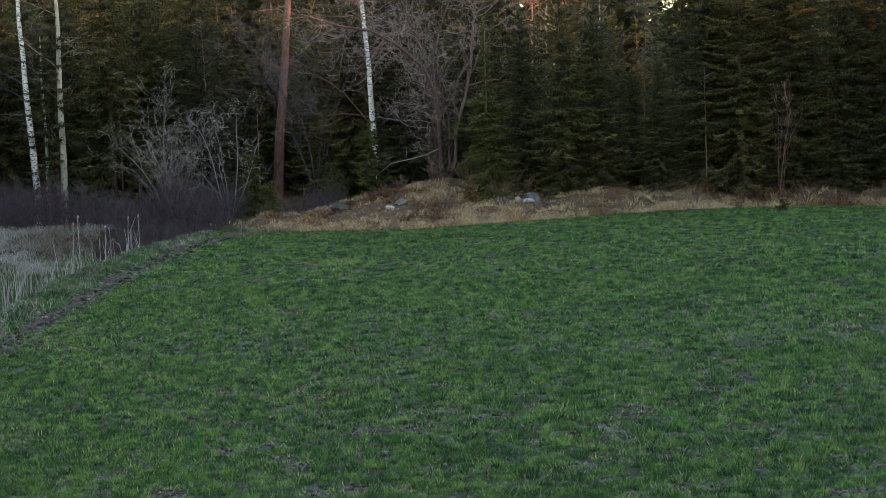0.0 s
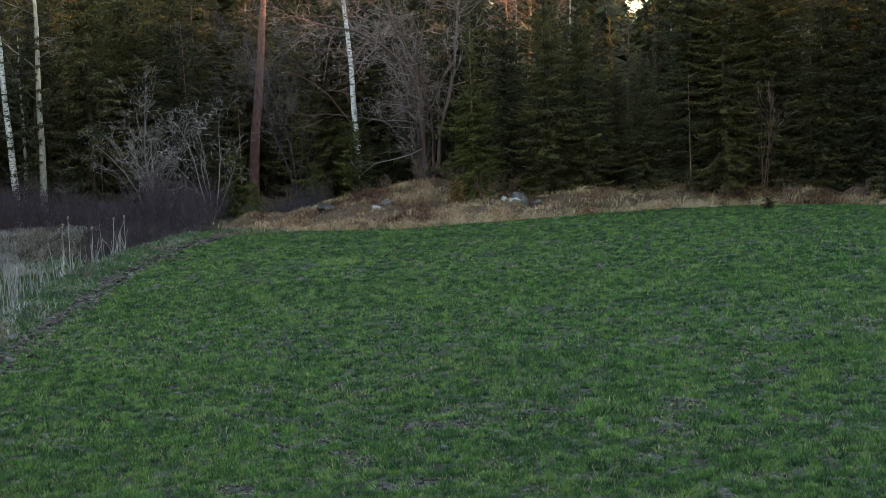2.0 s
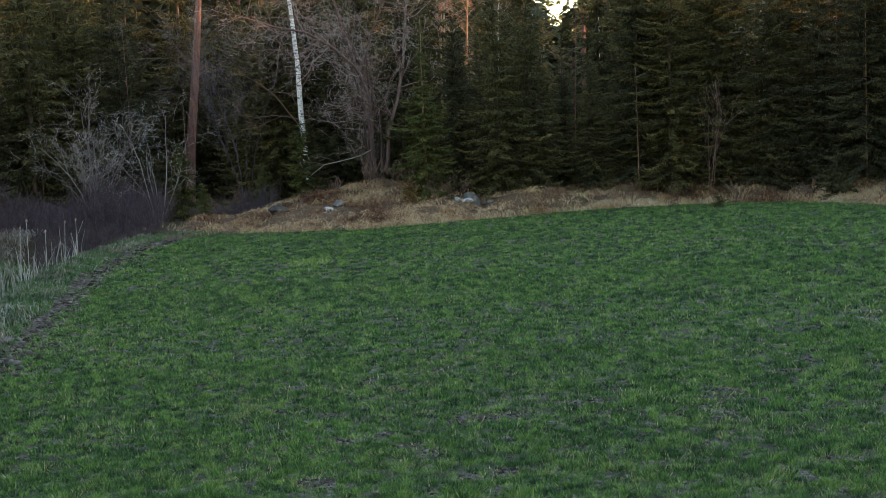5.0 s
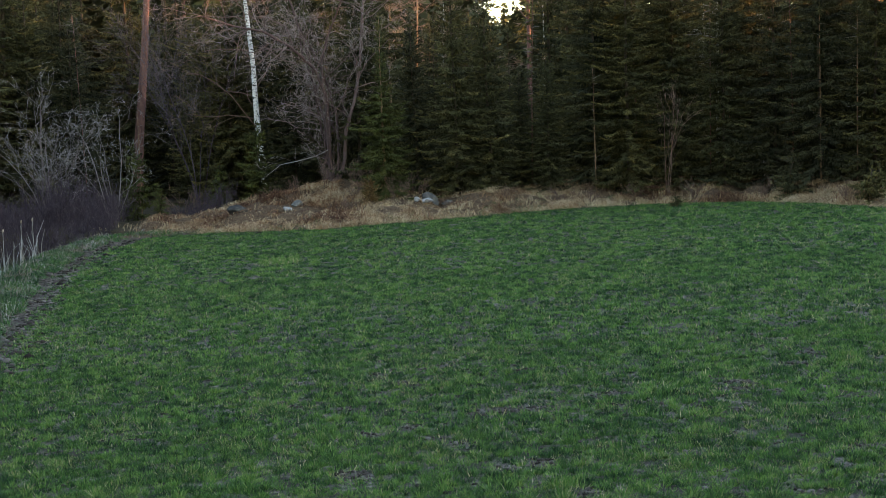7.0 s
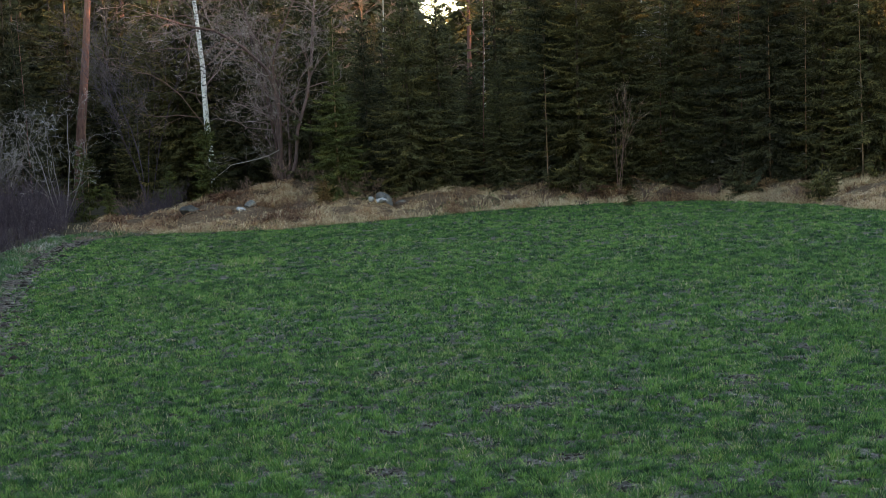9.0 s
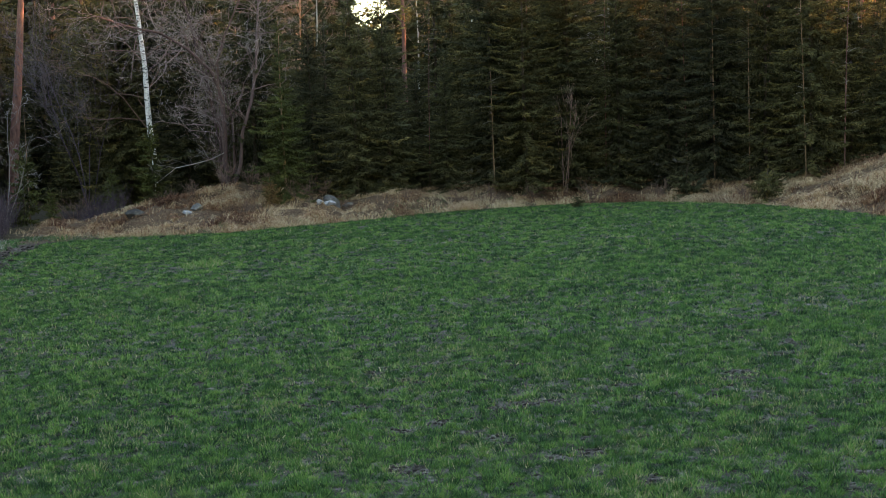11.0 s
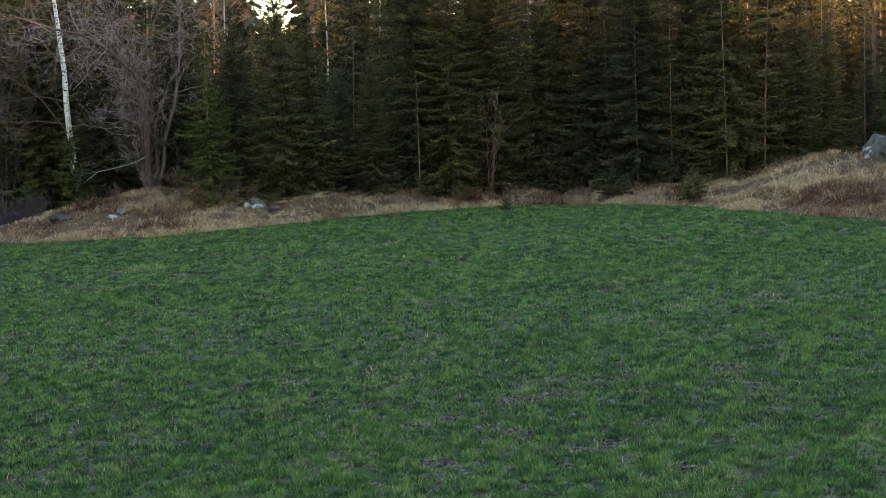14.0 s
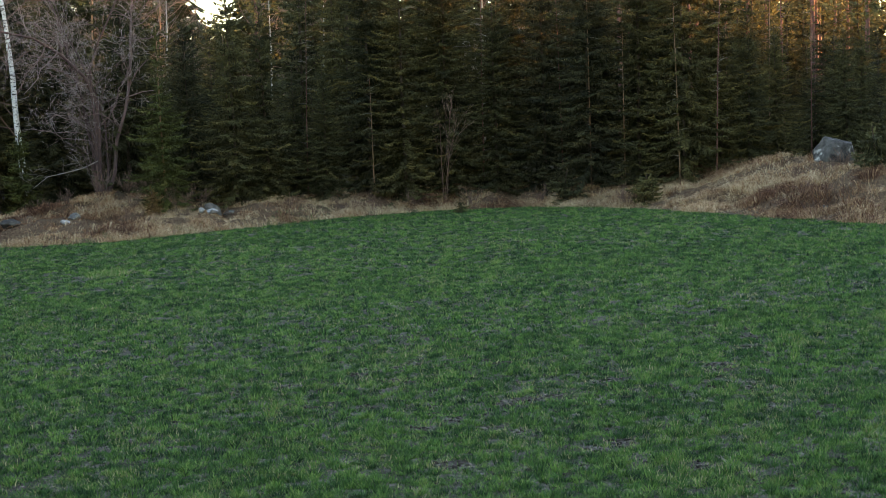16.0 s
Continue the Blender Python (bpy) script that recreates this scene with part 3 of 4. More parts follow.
stone(21.3, 38.6, (0.22, 0.18, 0.15), M_STONE, 15, "small grey stone at the foot of the knoll", 0.3, 0)


# ---- spruces ----
def spruce_meshes(height, reach, seed, detail, needles, low=0.25, thin=1.0, top_z=99.0, trunk_mat=None, spire=0.0):
    """Trunk and crown of a spruce: whorls of branches that sink and turn up at the tip, fringed with fine twigs."""
    r = np.random.default_rng(seed)
    tb = Tubes()
    zs = np.linspace(-0.3, height, 12)
    wob = np.cumsum(r.normal(0, 0.02, (12, 2)), 0)
    rad = 0.0075 * height * (1 - np.clip(zs, 0, height) / height) ** 0.9 + 0.012
    tb.add(np.column_stack([wob, zs]), rad, 7, 0.5)
    coarse = 1.0 / min(detail, 1.3)
    V, T = [], []
    z = low
    while z < height - 0.25:
        u = z / height
        bare = 1 - spire * smooth(0.45, 0.7, u)
        nb = max(3, int(round((6.6 if u < 0.85 else 4.5) * thin)))
        a0 = r.uniform(0, 6.28)
        vigour = r.uniform(0.78, 1.12)
        for k in range(nb):
            if r.uniform() < 0.07:
                continue
            a = a0 + k * 6.283 / nb + r.normal(0, 0.25)
            L = reach * vigour * (1 - u) ** 0.7 * r.uniform(0.6, 1.15) * (0.65 + 0.35 * min(1, z / 1.5)) * bare + 0.14
            lift = (-0.26 + 0.95 * u ** 1.5) + r.normal(0, 0.10)
            ns = max(4, int(L / (0.044 * coarse ** 0.75)))
            s = (np.arange(ns) + r.uniform(0.2, 0.9)) / ns
            rr = s * L
            zb = z + r.uniform(-0.16, 0.16)
            zz = zb + np.sin(lift) * rr - 0.16 * L * s ** 1.4 + 0.24 * L * s ** 4 * (1 - u)
            bend = r.normal(0, 0.10) * s
            cx = np.interp(z, zs, wob[:, 0]) + np.cos(a + bend) * rr
            cy = np.interp(z, zs, wob[:, 1]) + np.sin(a + bend) * rr
            tone_b = np.clip(r.normal(0.42, 0.15), 0, 1)
            p = np.column_stack([cx, cy, zz])
            for sg in (-1, 1, 0):
                if sg == 0:
                    # twiglets that hang below the branch
                    tl = r.uniform(0.10, 0.34, ns) * (1.1 - 0.6 * s) * coarse ** 0.45
                    da = r.uniform(0, 6.28, ns)
                    drop = -0.9 - r.uniform(0, 0.6, ns)
                else:
                    tl = (0.10 + 0.36 * (1 - s) ** 0.6 * np.clip(s * 4, 0.3, 1) * min(1, L / 1.3)) * r.uniform(0.55, 1.2, ns) * coarse ** 0.45
                    da = a + bend + sg * (0.95 - 0.45 * s + r.normal(0, 0.22, ns))
                    drop = -0.22 - 0.30 * (1 - u) * r.uniform(0.0, 1.4, ns) + r.normal(0, 0.20, ns) + 0.35 * s ** 3
                dirv = np.column_stack([np.cos(da) * np.cos(drop), np.sin(da) * np.cos(drop), np.sin(drop)])
                tip = p + dirv * tl[:, None]
                wv = np.column_stack([-np.sin(da), np.cos(da), r.uniform(-1.1, 1.1, ns)])
                wv *= (0.015 + 0.015 * r.uniform(0, 1, ns))[:, None] * coarse ** 0.75
                mid = p + dirv * (tl * 0.45)[:, None]
                V.append(np.stack([p, mid + wv, tip, mid - wv], 1))
                # crown shade put into the tone: darker near the trunk and below branches
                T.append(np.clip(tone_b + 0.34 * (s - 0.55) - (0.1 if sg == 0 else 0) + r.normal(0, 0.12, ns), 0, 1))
        z += (0.21 + 0.10 * r.uniform()) * (1.0 if z < top_z else 2.0) * coarse ** 0.5 * (1.0 if bare > 0.5 else 1.5)
    # leading shoot
    for k in range(10):
        zc = height - 0.9 + 0.09 * k
        a = r.uniform(0, 6.28)
        l = 0.34 - 0.025 * k
        p = np.array([[0, 0, zc]]) + np.array([[wob[-1, 0], wob[-1, 1], 0]])
        tip = p + [[math.cos(a) * l, math.sin(a) * l, 0.18]]
        w = np.array([[-math.sin(a) * 0.03, math.cos(a) * 0.03, 0.02]])
        V.append(np.stack([p, (p + tip) / 2 + w, tip, (p + tip) / 2 - w], 1))
        T.append(np.array([0.7]))
    V, T = np.concatenate(V), np.concatenate(T)
    o = (np.arange(len(V)) * 4)[:, None]
    f = np.concatenate([o + [0, 1, 2], o + [0, 2, 3]], 0)
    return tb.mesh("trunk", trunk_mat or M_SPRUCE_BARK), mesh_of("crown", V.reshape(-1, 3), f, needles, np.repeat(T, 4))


def spruce(meshes, name, label, group):
    root = tagged(new(name), label, "tree", group)
    part("trunk", meshes[0], root)
    part("crown", meshes[1], root)
    return root


def sunk(x, y):
    return float(ground_z(x, y)) - 0.03


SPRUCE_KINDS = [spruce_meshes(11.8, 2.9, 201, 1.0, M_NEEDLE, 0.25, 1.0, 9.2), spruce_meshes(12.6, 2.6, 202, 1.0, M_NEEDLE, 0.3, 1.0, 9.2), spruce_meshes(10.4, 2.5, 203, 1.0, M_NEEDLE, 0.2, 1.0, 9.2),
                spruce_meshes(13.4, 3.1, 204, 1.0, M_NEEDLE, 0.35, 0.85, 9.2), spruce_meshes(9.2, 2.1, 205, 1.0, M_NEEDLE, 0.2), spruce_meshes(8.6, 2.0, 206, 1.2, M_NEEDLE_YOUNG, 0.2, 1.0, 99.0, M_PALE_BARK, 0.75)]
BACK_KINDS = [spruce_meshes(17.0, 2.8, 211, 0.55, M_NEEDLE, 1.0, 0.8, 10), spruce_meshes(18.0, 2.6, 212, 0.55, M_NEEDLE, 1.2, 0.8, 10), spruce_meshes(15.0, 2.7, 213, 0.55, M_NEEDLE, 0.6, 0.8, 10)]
FIRST = {}


def plant(kinds, i, x, y, turn, scale, name, label, group):
    m = pose(x, y, sunk(x, y), 0, 0, turn)
    key = (id(kinds), i, label)
    if key not in FIRST:
        FIRST[key] = spruce(kinds[i], name, label, group)
        FIRST[key].matrix_world = m @ Matrix.Scale(scale, 4)
        return
    ob = copy_thing(FIRST[key], m)
    ob.scale = (scale, scale, scale)


G_EDGE = "spruces along the forest edge"
FRONT = [(4.0, 56.3, 4, 1.05), (2.4, 57.6, 4, 0.84), (5.6, 57.0, 4, 0.95), (7.0, 58.6, 2, 0.56), (8.0, 56.9, 2, 0.58), (10.1, 57.3, 0, 0.95), (11.3, 56.0, 3, 0.85), (13.3, 56.2, 1, 0.95), (15.2, 55.2, 0, 0.80),
         (17.2, 54.3, 2, 1.05), (18.4, 52.2, 0, 0.95), (20.5, 51.8, 3, 0.85), (21.6, 49.8, 1, 1.0), (23.3, 50.0, 2, 0.95), (24.3, 49.5, 4, 0.70), (26.0, 50.2, 4, 0.62), (28.0, 48.0, 4, 0.60), (27.4, 43.2, 4, 0.55), (29.3, 46.2, 4, 0.6),
         (30.2, 50.5, 4, 0.62), (33.5, 49.0, 4, 0.62), (10.8, 58.8, 1, 1.0), (13.6, 58.0, 3, 0.95), (16.8, 57.0, 0, 1.05), (19.6, 55.0, 1, 1.1), (22.0, 53.2, 0, 0.95), (25.0, 54.0, 4, 0.7), (28.0, 54.0, 4, 0.66), (31.5, 55.0, 4, 0.66),
         (-3.2, 61.6, 2, 1.0), (-6.2, 62.4, 0, 0.95), (-7.3, 63.9, 3, 0.9), (-13.5, 63.5, 4, 0.98), (-15.8, 64.0, 0, 0.95), (-18.2, 63.0, 2, 0.9), (-21.0, 65.0, 1, 1.0), (-23.6, 63.5, 3, 0.95),
         (0.3, 62.5, 1, 0.85), (-5.0, 65.5, 1, 1.05), (-14.6, 66.0, 3, 1.0), (-17.2, 68.0, 1, 1.05), (-26, 66, 0, 1.0)]
for k, (x, y, i, sc) in enumerate(FRONT):
    plant(SPRUCE_KINDS, i, x, y, 47 * k, sc, "spruce", "dark green spruce with drooping branches at the forest edge", G_EDGE)

rb = np.random.default_rng(31)
BACK = []
for _ in range(4000):
    if len(BACK) >= 84:
        break
    x, y = rb.uniform(-42, 34), rb.uniform(60, 100)
    ang = math.degrees(math.atan2(x - 1.0, y + 3))
    if 4.3 < math.degrees(math.atan2(x + 3.3, y + 3)) < 6.7:
        continue
    if field_distance(np.array([x]), np.array([y]))[0] < 9 or (3.4 < ang < 6.6) or (y > 80 and ang > 6) or (y > 72 and -1.8 < ang < 2.2) or ang > 19 or (y < 78.5 and -13.7 + 0.172 * (78.5 - y) - 3.0 < x < -13.7 + 0.234 * (78.5 - y) + 3.0):
        continue
    if any((x - a) ** 2 + (y - b) ** 2 < 2.4 ** 2 for a, b in BACK):
        continue
    BACK.append((x, y))
BACK += [(-17.5, 84.0), (-14.6, 83.0), (-11.8, 85.0), (-19.6, 88.0), (-9.6, 82.5), (-15.6, 90.0), (-12.6, 91.0), (-21.5, 84.5), (-7.4, 85.5)]
# spruces added sunward of the reddish pine, to shade its lower trunk
UNDER = [(-9.3, 77.9, 0.52), (-10.7, 78.4, 0.45), (-8.0, 76.6, 0.5)]
# lower trees where the sky shows over the wood
GAP = []
for _ in range(2000):
    x, y = rb.uniform(-2, 14), rb.uniform(60, 92)
    if (3.0 < math.degrees(math.atan2(x - 1.0, y + 3)) < 7.0 or 4.3 < math.degrees(math.atan2(x + 3.3, y + 3)) < 6.7) and all((x - a) ** 2 + (y - b) ** 2 > 2.2 ** 2 for a, b in GAP + BACK):
        GAP.append((x, y))
for k, (x, y) in enumerate(GAP[:38]):
    plant(BACK_KINDS, k % 3, x, y, 53 * k, (0.85 + 0.15 * rb.uniform()) * (4 + (y + 3) * (0.030 if math.atan2(x - 1.0, y + 3) > 0.091 else 0.073)) / (17.0, 18.0, 15.0)[k % 3], "spruce", "lower dark spruce behind the forest edge", "spruces deep in the forest")
LOW = []
for _ in range(900):
    x, y = rb.uniform(18, 62), rb.uniform(55, 98)
    if 18.5 < math.degrees(math.atan2(x - 1.0, y + 3)) < 36 and field_distance(np.array([x]), np.array([y]))[0] > 8 and all((x - a) ** 2 + (y - b) ** 2 > 2.6 ** 2 for a, b in LOW):
        LOW.append((x, y))
for k, (x, y) in enumerate(LOW[:38]):
    plant(BACK_KINDS, k % 3, x, y, 59 * k, (0.36 + 0.10 * rb.uniform()) * (1 + 0.012 * (y - 55)), "spruce", "lower green spruce under tall pines", "spruces under the pines")
for k in range(22):
    az, dist = radians(17.0 + 0.68 * k), rb.uniform(92, 116)
    x, y = dist * math.sin(az), dist * math.cos(az)
    plant(BACK_KINDS, k % 3, x, y, 41 * k, rb.uniform(0.75, 0.95), "spruce", "tall spruce catching low orange sunlight", "spruces under the pines")
for k, (x, y) in enumerate(BACK):
    plant(BACK_KINDS, k % 3, x, y, 71 * k, 0.8 + 0.35 * rb.uniform(), "spruce", "tall dark spruce deep in the forest", "spruces deep in the forest")

for k, (x, y, sc) in enumerate(UNDER):
    plant(BACK_KINDS, 2, x, y, 80 * k, sc, "spruce", "lower dark spruce behind the forest edge", "spruces deep in the forest")

# small spruces by the bank
YOUNG = [spruce_meshes(2.4, 0.85, 221, 1.3, M_NEEDLE_YOUNG, 0.1), spruce_meshes(3.2, 1.0, 222, 1.2, M_NEEDLE_YOUNG, 0.1), spruce_meshes(1.0, 0.45, 223, 1.6, M_NEEDLE_BROWN, 0.08), spruce_meshes(1.05, 0.85, 224, 1.8, M_NEEDLE, 0.06, 1.5)]
for x, y, i, sc, lab in ((0.95, 55.1, None, 1.0, ""), (-10.2, 59.6, 1, 1.12, "young yellow-green spruce beside the bank"), (-8.75, 57.3, 0, 0.6, "young yellow-green spruce beside the bank"), (-4.25, 59.35, "a", 0.42, ""),
                         (-6.4, 59.3, 1, 0.7, "young dark-green spruce on the bank"), (-4.6, 59.0, 1, 1.15, "young dark-green spruce on the bank"), (0.3, 53.6, 2, 1.0, "small half-withered brown spruce in dead grass"), (12.4, 51.4, 3, 0.55, "knee-high green spruce seedling at the field edge"),
                         (19.6, 49.0, 3, 1.1, "low dense spruce at the forest edge"), (18.7, 47.3, 3, 1.25, "low dense spruce at the field edge"), (16.9, 51.2, 3, 1.3, "low dense spruce at the forest edge"), (23.9, 39.6, 3, 1.5, "low dense spruce beside the boulder"), (24.9, 39.4, 3, 1.7, "low dense spruce beside the boulder"), (25.7, 40.3, "a", 0.48, "")):
    if i == "a":
        plant(SPRUCE_KINDS, 4, x, y, 25, sc, "spruce", "dark green spruce with drooping branches at the forest edge", G_EDGE)
    elif i is None:
        plant(SPRUCE_KINDS, 5, x, y, 10, 0.86, "spruce", "slender yellow-green spruce on the bank", "")
    else:
        plant(YOUNG, i, x, y, 33 * x, sc, "young_spruce", lab, "young spruces by the bank")


# ---- bare poles and tall trunks ----
def sapling(x, y, h, seed, mat, label):
    r = np.random.default_rng(seed)
    root = tagged(new("bare_sapling"), label, "sapling", "bare saplings in the forest edge")
    root.location = (x, y, sunk(x, y))
    tb = Tubes()
    lx, ly = r.normal(0, 0.02, 2) * h
    tb.add([(0, 0, -0.1), (lx * 0.4, ly * 0.4, h * 0.5), (lx, ly, h)], [0.030, 0.022, 0.009], 6, 0.6)
    part("stem", tb.mesh("stem", mat), root)
    tw = Tubes()
    for k in range(int(h * 5)):
        z = r.uniform(0.12, 0.98) * h
        a, l = r.uniform(0, 6.28), r.uniform(0.15, 0.55)
        c = np.array([lx * z / h, ly * z / h, z])
        e = c + [math.cos(a) * l, math.sin(a) * l, l * r.uniform(-0.3, 0.5)]
        tw.add([c, (c + e) / 2 + [0, 0, 0.03], e], [0.008, 0.006, 0.003], 3, r.uniform(0.3, 0.9))
    tagged(part("brushwood", tw.mesh("brushwood", M_TWIG, False), root), kind="stuff")


for k, (x, y, h) in enumerate([(9.9, 55.95, 5.4), (14.7, 54.7, 9.0), (18.33, 52.0, 8.6), (17.8, 53.1, 9.4), (21.17, 49.4, 8.8), (22.3, 47.6, 8.2), (4.05, 56.8, 9.5), (10.4, 58.6, 9.8), (15.9, 56.4, 9.6), (-13.1, 62.4, 9.6), (-10.15, 59.9, 5.2), (-17.0, 60.6, 6.5),
                               (27.4, 52.6, 9.4), (28.4, 53.0, 9.8), (25.6, 53.0, 9.6), (30.2, 53.8, 10.0), (26.6, 54.8, 9.6), (12.0, 56.9, 8.4), (19.6, 50.6, 7.4), (7.4, 57.4, 8.6)]):
    sapling(x, y + (0.0 if k in (0, 2, 4) else 0.8), h, 300 + k, M_PALE_BARK if k % 2 == 0 else M_PINE_BARK, "thin pale-barked spruce pole with short dead twigs")


def grow(tb, p, d, length, radius, level, r, spread, up, tone, twigs, out=None, crook=0.13, kid=(0.32, 0.62)):
    """A limb of a bare tree, and the smaller limbs that leave it."""
    n = (9 if length > 6 else 6) if level < 1 else 6 if level < 2 else 4
    pts, q, dd = [np.array(p)], np.array(p), np.array(d)
    for _ in range(n - 1):
        dd = dd + r.normal(0, (crook + 0.03 * level) * (0.62 if level < 1 else 0.9), 3) + (np.array([0, 0, up]) + (0 if out is None else out)) * 4 / (n - 1)
        dd /= np.linalg.norm(dd)
        q = q + dd * length / (n - 1)
        pts.append(q)
    tip = max(0.004, radius * (0.45 if level else 0.4))
    tb.add(pts, np.linspace(radius, tip, n), 7 if radius > 0.06 else 5 if radius > 0.02 else 3, np.clip(tone + r.normal(0, 0.1), 0, 1))
    if level >= 4 or length < 0.28:
        return
    for _ in range(twigs[level] if level < len(twigs) else 2):
        s = r.uniform(0.25, 1.0)
        k = min(int(s * (n - 1)), n - 2)
        b = pts[k] + (pts[k + 1] - pts[k]) * (s * (n - 1) - k)
        ax = pts[k + 1] - pts[k]
        ax /= np.linalg.norm(ax)
        side = np.cross(ax, r.normal(0, 1, 3))
        side /= np.linalg.norm(side) + 1e-9
        ang = spread * r.uniform(0.6, 1.3)
        nd = ax * math.cos(ang) + side * math.sin(ang)
        grow(tb, b, nd, length * r.uniform(*(kid if level < 1 else (0.32, 0.62))) * (1.15 - 0.4 * s), max(0.0045, radius * (1 - 0.55 * s) * 0.42), level + 1, r, spread, up * 0.8, tone + 0.13, twigs, None, crook, kid)


def bare_shrub(x, y, stems, height, fan, seed, name, label, category, twigs, mat=M_TWIG, thick=0.05, tone=0.5, up=0.05, spread=0.6, crook=0.13, kid=(0.32, 0.62)):
    r = np.random.default_rng(seed)
    root = tagged(new(name), label, category)
    root.location = (x, y, sunk(x, y))
    for k in range(stems):
        tb = Tubes()
        a = 6.283 * k / stems + r.normal(0, 0.4)
        f = fan * r.uniform(0.1, 0.75)
        d = np.array([math.cos(a) * math.sin(f), math.sin(a) * math.sin(f) * 0.8, math.cos(f)])
        out = np.array([math.cos(a), math.sin(a) * 0.8, 0]) * fan * r.uniform(0.0, 0.42)
        grow(tb, (math.cos(a) * thick * 1.5, math.sin(a) * thick * 1.5, -0.1), d, height * r.uniform(0.75, 1.08), thick * r.uniform(0.7, 1.2), 0, r, spread, up, tone, twigs, out, crook, kid)
        part("stem", tb.mesh("stem", mat, True), root)
    return root


willow = bare_shrub(-1.35, 58.9, 6, 11.0, 0.15, 41, "goat_willow", "large grey bare multi-stemmed willow on the bank", "tree", (24, 6, 3, 1), M_TWIG_WILLOW, 0.078, 0.24, 0.05, 0.85, 0.27, (0.10, 0.30))
for k in range(9):
    wr = np.random.default_rng(900 + k)
    tb = Tubes()
    a = 0.55 * k
    grow(tb, (math.cos(a) * 0.28, math.sin(a) * 0.25, -0.1), (math.cos(a) * 0.08, math.sin(a) * 0.08, 1.0), wr.uniform(1.2, 5.5), 0.020, 0, wr, 0.75, 0.04, 0.2, (8, 4, 2, 1), np.array([math.cos(a), math.sin(a), 0]) * 0.05, 0.2, (0.14, 0.34))
    part("stem", tb.mesh("stem", M_TWIG_WILLOW), willow)
bare_shrub(-13.7, 58.4, 10, 5.9, 0.60, 42, "bare_shrub", "grey bare rounded shrub with tangled branches", "shrub", (7, 5, 2), M_TWIG_PALE, 0.036, 0.12, 0.05, 0.75, 0.2, (0.22, 0.46))
bare_shrub(-10.9, 58.0, 6, 4.8, 0.62, 43, "bare_shrub", "whitish bare shrub with crooked branches", "shrub", (6, 4, 2), M_TWIG_PALE, 0.030, 0.22, 0.02, 0.8, 0.24, (0.22, 0.5))
bare_shrub(-7.6, 61.5, 5, 8.5, 0.30, 44, "bare_shrub", "brown bare shrub with fine upright twigs", "shrub", (9, 6, 3, 1), M_TWIG_DARK, 0.032, 0.5, 0.06, 0.5)
bare_shrub(12.75, 54.9, 3, 4.4, 0.16, 45, "bare_shrub", "slender reddish bare shrub in front of spruces", "shrub", (6, 3, 1), M_TWIG_BROWN, 0.02, 0.5, 0.08, 0.4)
for k, (x, y, h) in enumerate([(-0.4, 57.6, 0.9), (-2.9, 56.4, 0.7), (0.4, 56.6, 1.2), (-1.6, 56.9, 1.0), (-3.9, 57.8, 0.9), (0.9, 55.9, 1.1), (1.6, 53.6, 0.7), (-0.6, 53.4, 0.7), (3.4, 53.9, 0.6), (6.0, 54.4, 0.6), (11.2, 54.4, 0.8), (13.6, 53.6, 0.9), (18.0, 47.6, 0.8), (21.6, 40.2, 0.6), (22.8, 43.0, 0.7), (24.2, 42.2, 0.7), (20.6, 38.2, 0.5), (1.4, 54.4, 0.9), (2.2, 55.2, 1.1), (-8.0, 58.6, 1.5), (8.3, 54.6, 1.0), (16.0, 51.9, 0.8), (-0.3, 54.8, 0.8), (9.4, 54.4, 0.9), (23.0, 41.2, 0.7)]):
    bare_shrub(x, y, 7, h, 0.6, 400 + k, "low_shrub", "low reddish-brown bare brush in dead grass", "shrub", (7, 3, 1), M_TWIG_BROWN, 0.012, 0.4, 0.05, 0.5)


# ---- birches and pines ----
def trunk_tree(x, y, h, r0, lean, mat, name, label, seed, first, limbs, limb_len, twig_mat, twigs=(6, 4, 2), droop=0.0, tone=0.4):
    r = np.random.default_rng(seed)
    root = tagged(new(name), label, "tree")
    root.location = (x, y, sunk(x, y))
    zs = np.linspace(0, 1, 12)
    wob = np.cumsum(r.normal(0, 0.035, (12, 2)), 0)
    pts = np.column_stack([lean[0] * zs + wob[:, 0], lean[1] * zs + wob[:, 1], zs * h - 0.2])
    rad = r0 * (1 - zs) ** 0.75 + 0.02
    rad[0] *= 1.25
    tb = Tubes()
    tb.add(pts, rad, 12, 0.5)
    part("trunk", tb.mesh("trunk", mat), root)
    cr = Tubes()
    for k in range(limbs):
        s = first + (0.97 - first) * (k + r.uniform()) / limbs
        c = np.array([np.interp(s, zs, pts[:, j]) for j in range(3)])
        a = r.uniform(0, 6.28)
        e = r.uniform(0.1, 0.9)
        grow(cr, c, np.array([math.cos(a) * math.cos(e), math.sin(a) * math.cos(e), math.sin(e)]), limb_len * (1.1 - 0.75 * s) * r.uniform(0.6, 1.2), 0.16 * r0 + 0.008, 1, r, 0.6, -droop, tone, (0,) + twigs)
    part("crown", cr.mesh("crown", twig_mat), root)
    return root


